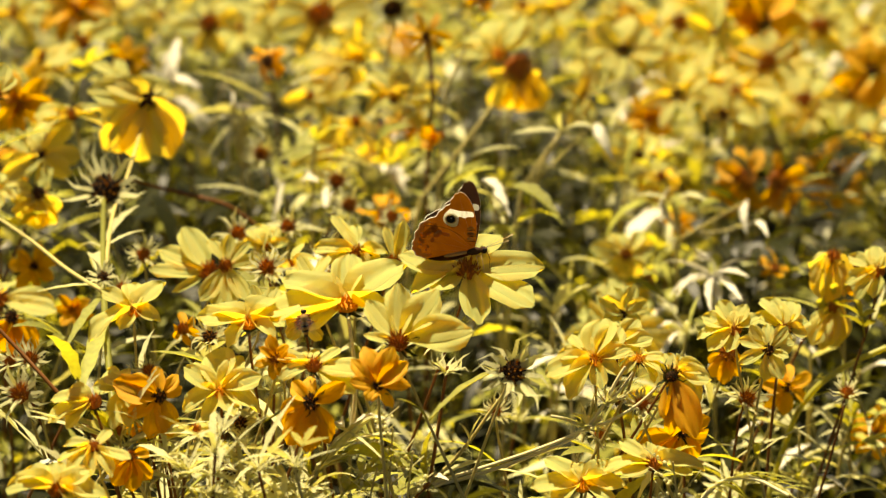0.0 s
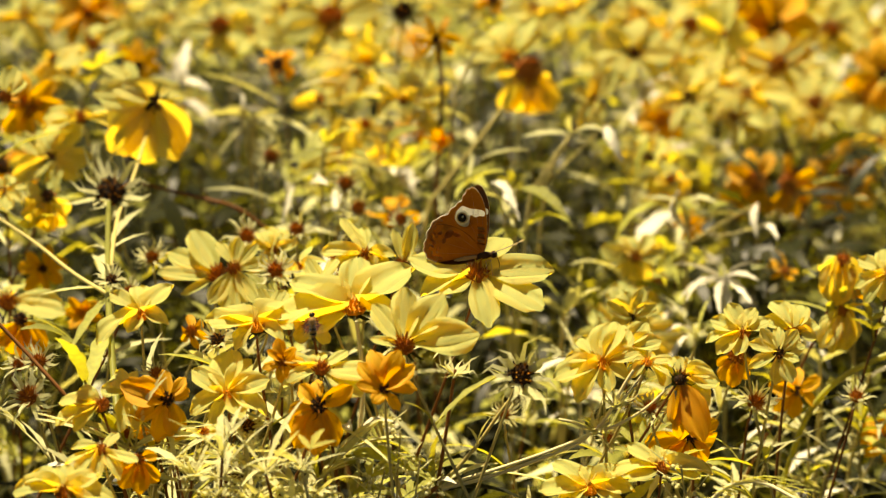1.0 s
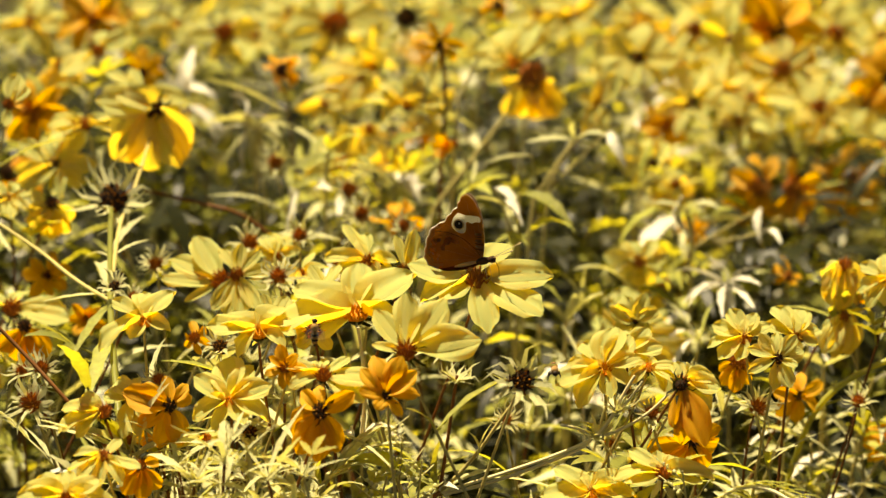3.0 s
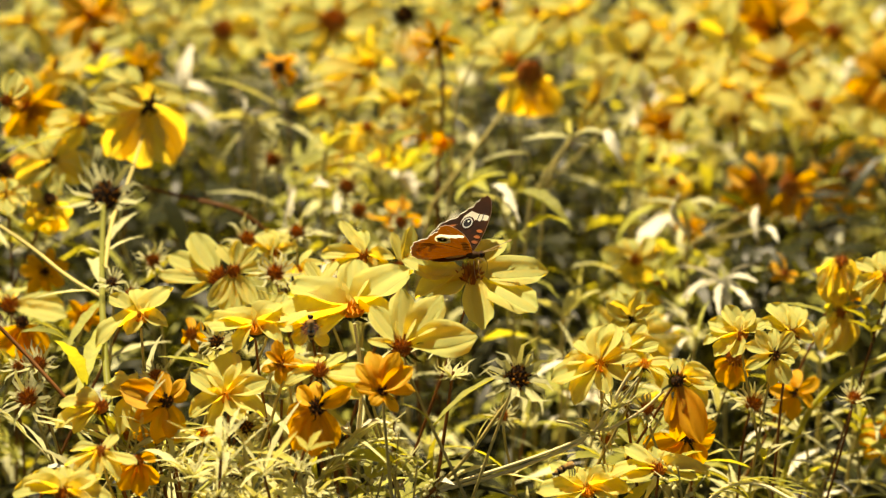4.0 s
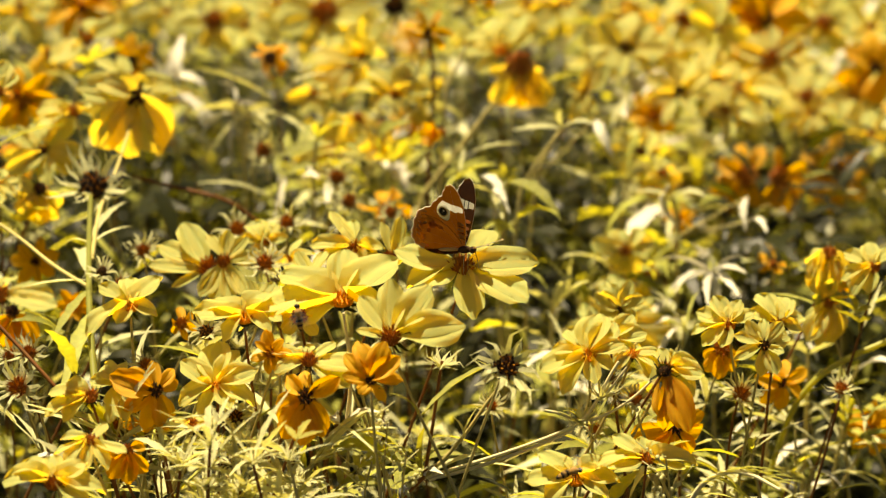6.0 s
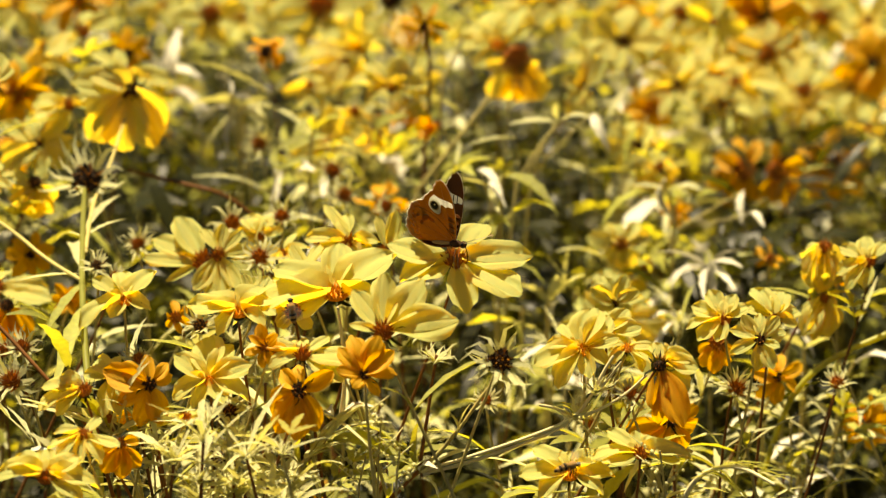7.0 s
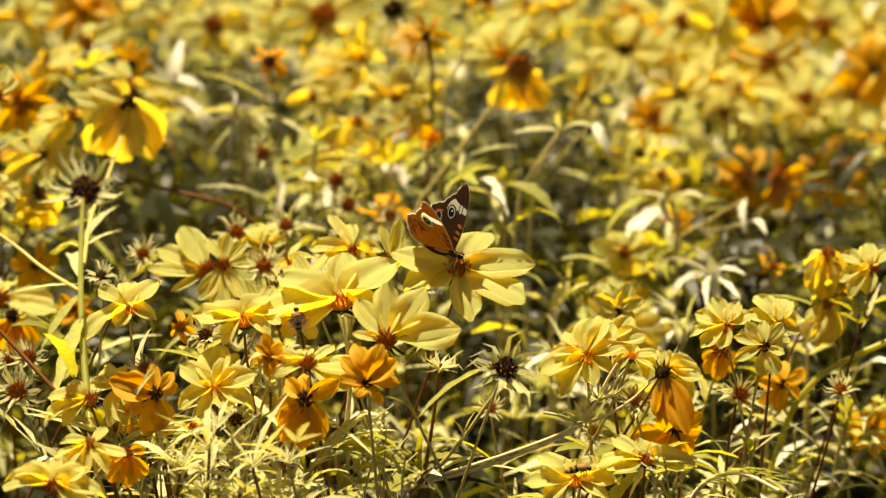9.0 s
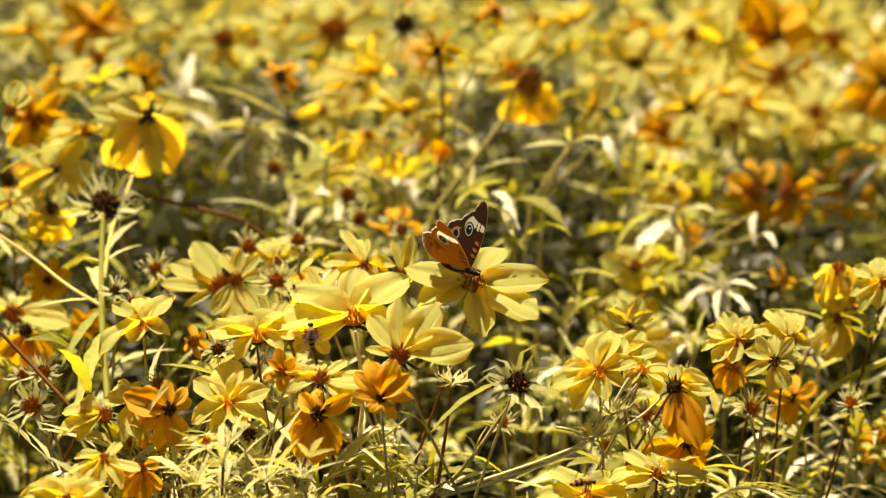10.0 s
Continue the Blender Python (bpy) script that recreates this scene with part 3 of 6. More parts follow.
bloom(-0.0712, 0.9593, 0.9993, 40, 0, 0.0125, "rust", leaves=4)
bloom(-0.0753, 0.8873, 0.9962, 40, 0, 0.0130, "rust", leaves=4)
bloom(-0.0609, 0.7755, 0.9842, 50, 0, 0.0084, "rust", leaves=4)
bloom(-0.0816, 0.7753, 0.9417, 60, 10, 0.0084, "seed", leaves=2)
bloom(0.1748, 0.8619, 0.9467, 60, 0, 0.0107, "rust", leaves=4)
bloom(0.0788, 0.7831, 0.9655, 40, 0, 0.0098, "rust", leaves=4)
bloom(0.0638, 0.8000, 0.9480, 30, 10, 0.0087, "rust", leaves=4)
bloom(-0.0481, 0.8974, 0.9995, 50, 0, 0.0117, "rust", leaves=4)
bloom(0.0232, 0.8358, 0.9467, 40, 0, 0.0091, "rust", leaves=4)
bloom(-0.1451, 0.8767, 0.9949, 50, 0, 0.0095, "seed", leaves=2)
bloom(-0.1380, 0.8800, 0.9890, 50, 20, 0.0086, "rust", leaves=4)
bloom(-0.1389, 0.9557, 0.9867, 40, 0, 0.0114, "rust", leaves=4)
bloom(0.1037, 0.8600, 0.9594, 40, 0, 0.0079, "rust", leaves=4)
bloom(-0.0233, 1.0000, 0.9963, 30, 0, 0.0098, "rust", leaves=4)
bloom(-0.1225, 0.7625, 0.9616, 40, 0, 0.0070, "rust", leaves=4)

# -- flowers farther back --
bloom(-0.2134, 1.1000, 1.0088, 33, 4, 0.0209, "fresh", n=8, disc="dark")
bloom(-0.1955, 1.0000, 1.0082, -6, 8, 0.0168, "droop", at=[(205, 1.0), (235, 1.1), (262, 1.1), (290, 1.1), (325, 0.9), (160, 0.6)], disc="dark", rise=4)
bloom(-0.2440, 1.2000, 1.0224, 14, 0, 0.0189, "old", n=8, disc="rust")
bloom(-0.1954, 1.1000, 1.0311, 58, -10, 0.0191, "fresh", at=[(170, 1, 4), (200, 0.9, 0), (140, 0.8, 6), (20, 0.8, 0), (-15, 0.8, 0)], rise=8)
bloom(-0.1809, 1.2000, 1.0338, 50, 10, 0.0228, "fresh", at=[(0, 1.05, 0), (-18, 1, 0), (150, 0.9, 6), (110, 0.7, 10), (190, 0.8, 0)], rise=6)
bloom(-0.2017, 1.3500, 1.0270, 12, -8, 0.0161, "old", n=7, disc="dark")
bloom(-0.2215, 1.2970, 1.0467, 47, -6, 0.0218, "fresh", at=[(30, 1.0, 4, 1.1), (86, 0.75, 6), (214, 1.1, 0, 1.2), (196, 0.8, 0, 0.9)], disc="brown", rise=4)
bloom(-0.3050, 1.5000, 1.0424, 40, 0, 0.0252, "fresh", n=8)
bloom(-0.2512, 1.4500, 1.0507, 30, 10, 0.0236, "old", n=8)
bloom(-0.2142, 1.0000, 1.0563, 40, 30, 0.0163, "fresh", at=[(85, 1, 0, 1.1), (60, 0.9), (270, 0.7)], rise=6)
bloom(-0.2170, 1.0000, 1.0103, 40, 0, 0.0119, "cup", n=7, rise=10)
bloom(-0.1994, 1.0000, 0.9718, 14, 0, 0.0119, "old", n=7, disc="dark", rise=10)
bloom(-0.1753, 0.9706, 0.9573, 14, 8, 0.0095, "old", n=7, rise=50, disc="rust")
bloom(-0.2065, 0.9500, 0.9669, 58, 4, 0.0227, "fresh", at=[(4, 1.0, 2), (-14, 1.05, -6, 0.9), (150, 0.9), (80, 0.6, 10)], rise=4)
bloom(-0.1967, 0.9300, 0.9638, 10, 10, 0.0156, "old", at=[(225, 1), (258, 1.05), (285, 1.05), (312, 1)], rise=-6, disc="dark")
bloom(-0.1645, 1.5000, 1.0349, 37, -10, 0.0228, "fresh", n=8, disc="rust")
bloom(-0.1031, 1.2500, 1.0409, 10, 0, 0.0190, "wilt", n=9, disc="dark")
bloom(-0.1491, 1.5500, 1.0264, 40, 0, 0.0219, "fresh", n=7)
bloom(-0.0988, 1.1500, 1.0015, 20, 0, 0.0143, "rust")
bloom(-0.0818, 1.4500, 1.0453, 35, -4, 0.0307, "fresh", n=8, disc="rust")
bloom(-0.0277, 1.2500, 1.0727, 10, 0, 0.0197, "seed", leaves=5)
bloom(-0.0076, 1.2000, 1.0617, 8, 4, 0.0143, "wilt", n=8, disc="dark", rise=20)
bloom(-0.0494, 1.3400, 1.0314, 8, -30, 0.0160, "cup", n=7, rise=62)
bloom(-0.0273, 1.2400, 1.0208, 66, 8, 0.0222, "cup", at=[(0, 1, 12, 1.1), (28, 0.9, 20, 1.1), (70, 0.8, 30), (150, 0.9, 16, 1.1), (178, 0.95, 6), (215, 0.7, 0), (-30, 0.7, 0)], rise=14)
bloom(0.0015, 1.1400, 1.0137, -4, -50, 0.0117, "old", at=[(0, 1), (60, 1), (120, 1), (180, 1), (240, 1), (300, 1)], rise=72)
bloom(0.0385, 1.3300, 1.0352, 38, -8, 0.0267, "fresh", at=[(100, 1, 4, 1.2), (62, 1, 4, 1.2), (140, 0.9, 0, 1.1), (175, 0.9, 0), (20, 0.7, 0), (230, 0.7, 0)], disc="young")
bloom(0.0484, 1.2900, 1.0317, 4, 10, 0.0266, "droop", at=[(205, 0.7), (240, 1.0), (262, 1.15), (285, 1.2), (305, 1.15), (335, 0.7)], disc="rust", rise=0)
bloom(0.0901, 1.3000, 1.0123, 30, 24, 0.0197, "cup", at=[(60, 1.0, 16, 1.2), (95, 0.9, 16, 1.2), (240, 0.9, -6), (280, 0.9, -6), (180, 0.6, 0)], rise=20)
bloom(0.0183, 1.5500, 1.0442, 40, 0, 0.0143, "fresh", n=7, disc="dark")
bloom(0.0299, 1.4000, 1.0646, 10, 0, 0.0152, "wilt", n=8, disc="dark")
bloom(0.0917, 1.6000, 1.0372, 45, 0, 0.0252, "fresh", n=8)
bloom(0.0675, 1.6500, 1.0322, 40, -10, 0.0246, "fresh", n=8)
bloom(0.1395, 1.5500, 1.0362, 36, 0, 0.0252, "fresh", n=8, disc="rust")
bloom(0.1418, 1.5000, 1.0309, 14, 20, 0.0179, "old", n=7, disc="dark")
bloom(0.1263, 1.4300, 1.0244, 35, -6, 0.0264, "fresh", n=8, disc="dark")
bloom(0.1796, 1.5500, 1.0301, 38, 8, 0.0227, "fresh", n=8, disc="rust")
bloom(0.2007, 1.5000, 1.0225, 44, 10, 0.0260, "fresh", n=8)
bloom(0.2313, 1.5000, 1.0371, 8, 14, 0.0342, "old", n=8, disc="dark")
bloom(0.2253, 1.5000, 1.0183, 40, -6, 0.0260, "fresh", n=8)
bloom(0.2316, 1.4700, 1.0114, 34, 0, 0.0231, "fresh", n=8, disc="rust")
bloom(0.2925, 1.6000, 1.0216, 40, 0, 0.0234, "fresh", n=8, disc="rust")
bloom(0.1602, 1.4000, 0.9991, 36, 10, 0.0251, "fresh", n=8, disc="dark")
bloom(0.1429, 1.4000, 0.9833, 20, 0, 0.0175, "old", n=8, disc="rust")
bloom(0.2101, 1.4500, 0.9926, 45, -10, 0.0283, "fresh", n=8)
bloom(0.1927, 1.4000, 0.9843, 56, 0, 0.0228, "fresh", n=7)
bloom(0.2571, 1.4500, 0.9852, 40, 0, 0.0236, "fresh", n=8, disc="rust")
bloom(0.2573, 1.4400, 0.9779, 35, 0, 0.0172, "fresh", n=8)
bloom(0.3141, 1.5000, 1.0015, 10, -10, 0.0244, "old", n=8, disc="dark")
bloom(0.3001, 1.5000, 0.9818, 36, 0, 0.0236, "fresh", n=8)
bloom(0.2964, 1.4200, 0.9651, 37, 0, 0.0216, "fresh", n=8)
bloom(0.1302, 1.3500, 0.9645, 37, 6, 0.0242, "fresh", n=8, disc="dark")
bloom(0.2709, 1.4000, 0.9458, 6, 0, 0.0258, "old", n=8, disc="dark")
bloom(0.1947, 1.3000, 0.9598, 4, -20, 0.0219, "old", at=[(60, 0.8), (110, 0.9), (160, 0.9), (210, 1), (250, 1), (290, 0.8)], disc="rust")
bloom(0.2144, 1.3000, 0.9587, 10, 26, 0.0219, "old", at=[(20, 0.9), (-20, 1), (-60, 1), (90, 0.7), (240, 0.9), (270, 0.9)], disc="rust")
bloom(0.1026, 1.1200, 0.9510, 20, 0, 0.0188, "droop", at=[(170, 0.9, 10), (140, 0.8, 14), (100, 0.7, 14), (50, 0.8, 14), (10, 0.9, 10), (230, 0.8, -8), (265, 0.8, -10), (310, 0.8, -8)], disc="brown", rise=-4)
bloom(-0.0537, 1.0800, 0.9989, 24, 0, 0.0146, "rust")
bloom(-0.0464, 1.0500, 0.9921, 24, 10, 0.0125, "rust")
bloom(-0.0312, 1.1700, 0.9639, 0, 0, 0.0190, "wilt", n=6, rise=-30)
bloom(-0.0874, 1.4000, 0.9978, 40, 0, 0.0190, "fresh", n=7)
bloom(-0.0516, 1.2800, 0.9991, 60, 0, 0.0180, "droop", n=7)
bloom(-0.0383, 1.3000, 0.9905, 4, 0, 0.0211, "droop", at=[(250, 1.2), (270, 1.3), (290, 1.2)], rise=-6)
bloom(-0.1886, 1.5000, 0.9795, 50, 0, 0.0187, "fresh", n=7)
bloom(-0.2125, 1.6000, 1.0306, 40, 0, 0.0217, "fresh", n=7)
bloom(-0.1254, 1.6000, 1.0389, 45, 0, 0.0260, "fresh", n=8)
bloom(0.1111, 1.5000, 1.0072, 40, 0, 0.0211, "fresh", n=8)
bloom(0.1842, 1.4600, 1.0001, 42, -20, 0.0222, "fresh", n=8)
bloom(0.1663, 1.5200, 1.0086, 40, 0, 0.0206, "fresh", n=8)
bloom(0.2585, 1.5500, 0.9960, 40, 0, 0.0235, "fresh", n=8)
bloom(0.2906, 1.7000, 1.0271, 40, 0, 0.0295, "fresh", n=8)
bloom(0.2353, 1.7000, 1.0273, 45, 0, 0.0277, "fresh", n=8)
bloom(0.2088, 1.7500, 1.0247, 45, 0, 0.0266, "fresh", n=8)
bloom(0.3590, 1.7500, 1.0028, 45, 0, 0.0256, "fresh", n=8)
bloom(0.1409, 1.3000, 0.9608, 50, 0, 0.0183, "droop", n=7)
bloom(0.1409, 1.2000, 0.9521, 30, 0, 0.0098, "old", n=7)
bloom(0.1816, 1.1000, 0.9476, 0, 0, 0.0119, "wilt", n=5, rise=-20)
bloom(-0.0130, 1.6500, 1.0356, 45, 0, 0.0206, "fresh", n=8)
bloom(-0.0648, 1.6000, 1.0213, 45, 0, 0.0234, "fresh", n=8)
bloom(-0.1522, 1.7000, 1.0173, 42, 0, 0.0258, "fresh", n=8)
bloom(-0.2650, 1.7000, 1.0293, 42, 0, 0.0230, "fresh", n=8)
bloom(-0.2666, 1.4000, 1.0254, 40, 0, 0.0182, "droop", n=7)


# ---- the tall swaying plant with a seed head and a drooping flower ----
def leafy_plant(label, stems, group=FIELD):
    """A plant of several hand-set stems: rows of points from the ground up, radii at foot and top, material."""
    foot = Vector((stems[0][0][0][0], stems[0][0][0][1], 0))
    plant = tagged(new("tickseed_plant"), label, "flower", group)
    plant.location = foot
    for points, thick, thin, material in stems:
        line = soft_line(points)
        n = len(line) - 1
        v, f = tube([p - foot for p in line], [thick + (thin - thick) * i / n for i in range(n + 1)], 6)
        part("stem", mesh("stem", v, f, material), None, plant)
    return plant, foot


def set_leaf(plant, foot, at, to, kind, roll=0, scale=1.0, slim=1.0):
    """A leaf from one point towards another."""
    at, to = Vector(at), Vector(to)
    m = (to - at).to_track_quat("X", "Z").to_matrix().to_4x4()
    part("leaf", LEAVES[kind] if kind >= 0 else LEAF_STRAW, None, plant,
         m=Matrix.Translation(at - foot) @ m @ pose(0, 0, 0, roll, 0, 0) @ Matrix.Diagonal((*((to - at).length * scale * k for k in (1, slim, slim)), 1)))


tall, tall_foot = leafy_plant("tall tickseed plant swaying with a dark seed head", [
    ([(-0.1209, 0.7506, 0.7945), (-0.1241, 0.7801, 0.9292), (-0.1285, 0.7854, 0.9531), (-0.1433, 0.8574, 0.9830), (-0.1529, 0.9183, 0.9991), (-0.1586, 0.9602, 1.0127)], 0.0019, 0.0012, LEAF_MID),
    ([(-0.1491, 0.9030, 0.9947), (-0.1531, 0.9480, 1.0087), (-0.1538, 1.0035, 1.0144), (-0.1547, 1.0741, 1.0328), (-0.1537, 1.0813, 1.0421)], 0.0011, 0.0006, STEM),
    ([(-0.1459, 0.8779, 0.9879), (-0.1658, 0.8976, 0.9934), (-0.1855, 0.9238, 1.0010), (-0.2145, 0.9535, 1.0103)], 0.0011, 0.0007, STEM)])
rr = random.Random(2)
add_flower(tall, tall_foot, Vector((-0.1588, 0.9689, 1.0154)), 40, 8, 0.0245, "seed", 0, None, "seed", rr)
add_flower(tall, tall_foot, Vector((-0.1521, 1.0664, 1.0443)), 24, 14, 0.0262, "droop", 8, [(150, .75, 40, 1.5), (176, .95, 24, 1.2), (205, 1.0, 4, 1.1), (232, 1.25, -6, 1.1), (254, 1.3, -8, 1.0), (296, 1.1, -4, 1.0), (322, 1.05, 2, 1.2)], "dark", rr, 2)
for a, b, k in (((-0.1519, 0.9183, 0.9991), (-0.1382, 0.9381, 1.0054), 2), ((-0.1524, 0.9183, 0.9991), (-0.1683, 0.9282, 1.0022), 6), ((-0.1525, 0.9227, 1.0007), (-0.1456, 0.9624, 1.0134), 2), ((-0.1480, 0.8855, 0.9898), (-0.1778, 0.8813, 0.9891), 2), ((-0.1459, 0.8779, 0.9879), (-0.1559, 0.8380, 0.9782), 0), ((-0.1424, 0.8574, 0.9830), (-0.1425, 0.7983, 0.9701), 0), ((-0.1484, 0.8878, 0.9906), (-0.1655, 0.9435, 1.0069), 6)):
    set_leaf(tall, tall_foot, a, b, k)

# ---- the reddish plant with two long pale branches ----
forked, forked_foot = leafy_plant("reddish tickseed plant forked into long pale branches", [
    ([(-0.0328, 0.7900, 0.60), (-0.0205, 0.7800, 0.9172), (-0.0092, 0.7800, 0.9301), (-0.0043, 0.7800, 0.9345)], 0.0011, 0.0009, STEM_RED),
    ([(-0.0043, 0.7800, 0.9345), (-0.0024, 0.7800, 0.9464), (-0.0001, 0.7800, 0.9614), (0.0015, 0.7800, 0.9741), (0.0028, 0.7800, 0.9821)], 0.0008, 0.0006, STEM_RED),
    ([(-0.0034, 0.7800, 0.9345), (0.0176, 0.7800, 0.9412), (0.0398, 0.7800, 0.9490), (0.0570, 0.7800, 0.9564), (0.0635, 0.7800, 0.9658), (0.0682, 0.7800, 0.9761), (0.0717, 0.7800, 0.9818)], 0.0008, 0.0006, STEM_PALE),
    ([(0.0570, 0.7800, 0.9564), (0.0662, 0.7800, 0.9596), (0.0772, 0.7800, 0.9665), (0.0848, 0.7800, 0.9743)], 0.0007, 0.0005, STEM_PALE),
    ([(-0.0025, 0.7800, 0.9333), (0.0176, 0.7800, 0.9389), (0.0398, 0.7800, 0.9472), (0.0566, 0.7800, 0.9550), (0.0507, 0.7800, 0.9606), (0.0430, 0.7800, 0.9620)], 0.0009, 0.0006, STEM_PALE),
    ([(-0.0043, 0.7800, 0.9345), (0.0042, 0.7800, 0.9427), (0.0120, 0.7800, 0.9522), (0.0193, 0.7800, 0.9637), (0.0253, 0.7800, 0.9717), (0.0270, 0.7800, 0.9781)], 0.0008, 0.0006, STEM),
    ([(0.0644, 0.7800, 0.9665), (0.0694, 0.7800, 0.9716), (0.0748, 0.7800, 0.9796)], 0.0006, 0.0004, STEM_PALE)])
for x, y, z, size in ((0.0024, 0.7800, 0.9805, 0.012), (0.0574, 0.7800, 0.9573, 0.011), (0.0650, 0.7800, 0.9674, 0.010)):
    part("calyx", BRACTS_STAR[round(size * 1000) % 3], None, forked, m=Matrix.Translation(Vector((x, y, z)) - forked_foot) @ Matrix.Scale(size, 4))
for a, b, k, r, slim in (((-0.0052, 0.7800, 0.9352), (-0.0062, 0.7720, 0.9646), 0, 60, 1.3),
        ((-0.0047, 0.7800, 0.9371), (-0.0177, 0.7720, 0.9536), 5, 20, 1),
        ((-0.0034, 0.7800, 0.9343), (0.0179, 0.7720, 0.9512), 2, 20, 1.3),
        ((0.0105, 0.7800, 0.9487), (0.0152, 0.7720, 0.9677), 2, 40, 1.2),
        ((-0.0020, 0.7800, 0.9333), (0.0329, 0.7720, 0.9385), 1, 10, 1),
        ((-0.0021, 0.7800, 0.9329), (0.0075, 0.7720, 0.9270), 6, 0, 1.2),
        ((0.0120, 0.7800, 0.9510), (0.0076, 0.7720, 0.9645), 7, 0, 1.4),
        ((-0.0047, 0.7800, 0.9359), (-0.0201, 0.7720, 0.9340), 7, 0, 1),
        ((0.0270, 0.7800, 0.9740), (0.0392, 0.7720, 0.9831), 7, 0, 1),
        ((0.0270, 0.7800, 0.9740), (0.0153, 0.7720, 0.9877), 7, 20, 1),
        ((0.0570, 0.7800, 0.9564), (0.0459, 0.7720, 0.9672), 7, 0, 1.2),
        ((0.0570, 0.7800, 0.9564), (0.0640, 0.7720, 0.9522), 7, 0, 1.2),
        ((0.0574, 0.7800, 0.9569), (0.0502, 0.7720, 0.9690), 8, 0, 1.2),
        ((-0.0043, 0.7800, 0.9345), (-0.0002, 0.7720, 0.9444), -1, 30, 2.4)):
    set_leaf(forked, forked_foot, a, b, k, r, 1.0, slim)

# ---- a leaning brown stem ----
leaner, leaner_foot = leafy_plant("thin brown leaning tickseed stem with narrow leaves", [
    ([(-0.1034, 0.7689, 0.7847), (-0.1223, 0.7634, 0.9464), (-0.1422, 0.7594, 0.9747), (-0.1657, 0.7741, 0.9951), (-0.1831, 0.7778, 1.0121)], 0.0010, 0.0007, STEM_RED),
    ([(-0.1688, 0.7872, 0.7748), (-0.1454, 0.7777, 0.9183), (-0.1202, 0.7657, 0.9570), (-0.1050, 0.7671, 0.9633)], 0.0014, 0.0008, STEM)])
for a, b, k, r in (((-0.1187, 0.7557, 0.9579), (-0.0875, 0.7489, 0.9738), 2, 10), ((-0.1197, 0.7552, 0.9558), (-0.1146, 0.7334, 0.9498), 2, 50), ((-0.1219, 0.7557, 0.9579), (-0.1511, 0.7399, 0.9794), 2, 0), ((-0.1187, 0.7557, 0.9579), (-0.1091, 0.7529, 0.9920), 2, 40), ((-0.1337, 0.7564, 0.9611), (-0.1570, 0.7694, 0.9739), 6, 0)):
    set_leaf(leaner, leaner_foot, a, b, k, r)
for a, b, k, r, slim in (((-0.1208, 0.7600, 0.9567), (-0.0923, 0.7480, 0.9717), 2, 20, 1.6),
        ((-0.1208, 0.7600, 0.9567), (-0.1528, 0.7480, 0.9739), 2, -10, 1.2),
        ((-0.1223, 0.7600, 0.9578), (-0.1420, 0.7480, 0.9768), 2, 30, 2.2),
        ((-0.1202, 0.7600, 0.9555), (-0.1179, 0.7480, 0.9509), -1, 0, 3),
        ((-0.1244, 0.7600, 0.9589), (-0.1333, 0.7480, 0.9816), 0, 20, 1.2),
        ((-0.1223, 0.7600, 0.9578), (-0.1080, 0.7480, 0.9914), 2, 60, 1),
        ((-0.1170, 0.7600, 0.9555), (-0.0978, 0.7480, 0.9660), 7, 0, 1.4),
        ((-0.1565, 0.7600, 0.9443), (-0.1460, 0.7480, 0.9595), -1, 30, 1.5),
        ((-0.1477, 0.7600, 0.9465), (-0.1309, 0.7480, 0.9617), -1, -20, 1.2),
        ((-0.1206, 0.7600, 0.9453), (-0.1345, 0.7480, 0.9527), 2, 0, 1.2),
        ((-0.1222, 0.7600, 0.9589), (-0.1343, 0.7480, 0.9838), 0, 50, 1.2),
        ((-0.1365, 0.7600, 0.9803), (-0.1410, 0.7480, 1.0100), 0, 20, 1.6),
        ((-0.0977, 0.7600, 0.9464), (-0.1020, 0.7480, 0.9660), 7, 10, 1.3),
        ((-0.0977, 0.7600, 0.9464), (-0.0925, 0.7480, 0.9660), 7, -10, 1.3),
        ((-0.0956, 0.7600, 0.9452), (-0.0809, 0.7480, 0.9615), 7, 10, 1.3),
        ((-0.0912, 0.7600, 0.9486), (-0.0703, 0.7480, 0.9592), 7, 0, 1.3),
        ((-0.0978, 0.7600, 0.9441), (-0.1066, 0.7480, 0.9571), 7, 0, 1.3)):
    set_leaf(leaner, leaner_foot, a, b, k, r, 1.0, slim)

# ---- a spray of pale narrow leaves ----
spray, spray_foot = leafy_plant("spray of pale narrow tickseed leaves on a stem", [
    ([(-0.0601, 0.7800, 0.60), (-0.0555, 0.7700, 0.9244), (-0.0503, 0.7700, 0.9394), (-0.0418, 0.7700, 0.9521), (-0.0340, 0.7700, 0.9612)], 0.0014, 0.0008, STEM),
    ([(-0.0340, 0.7700, 0.9612), (-0.0323, 0.7700, 0.9748), (-0.0330, 0.7700, 0.9884), (-0.0349, 0.7700, 1.0040)], 0.0010, 0.0006, STEM_PALE)])
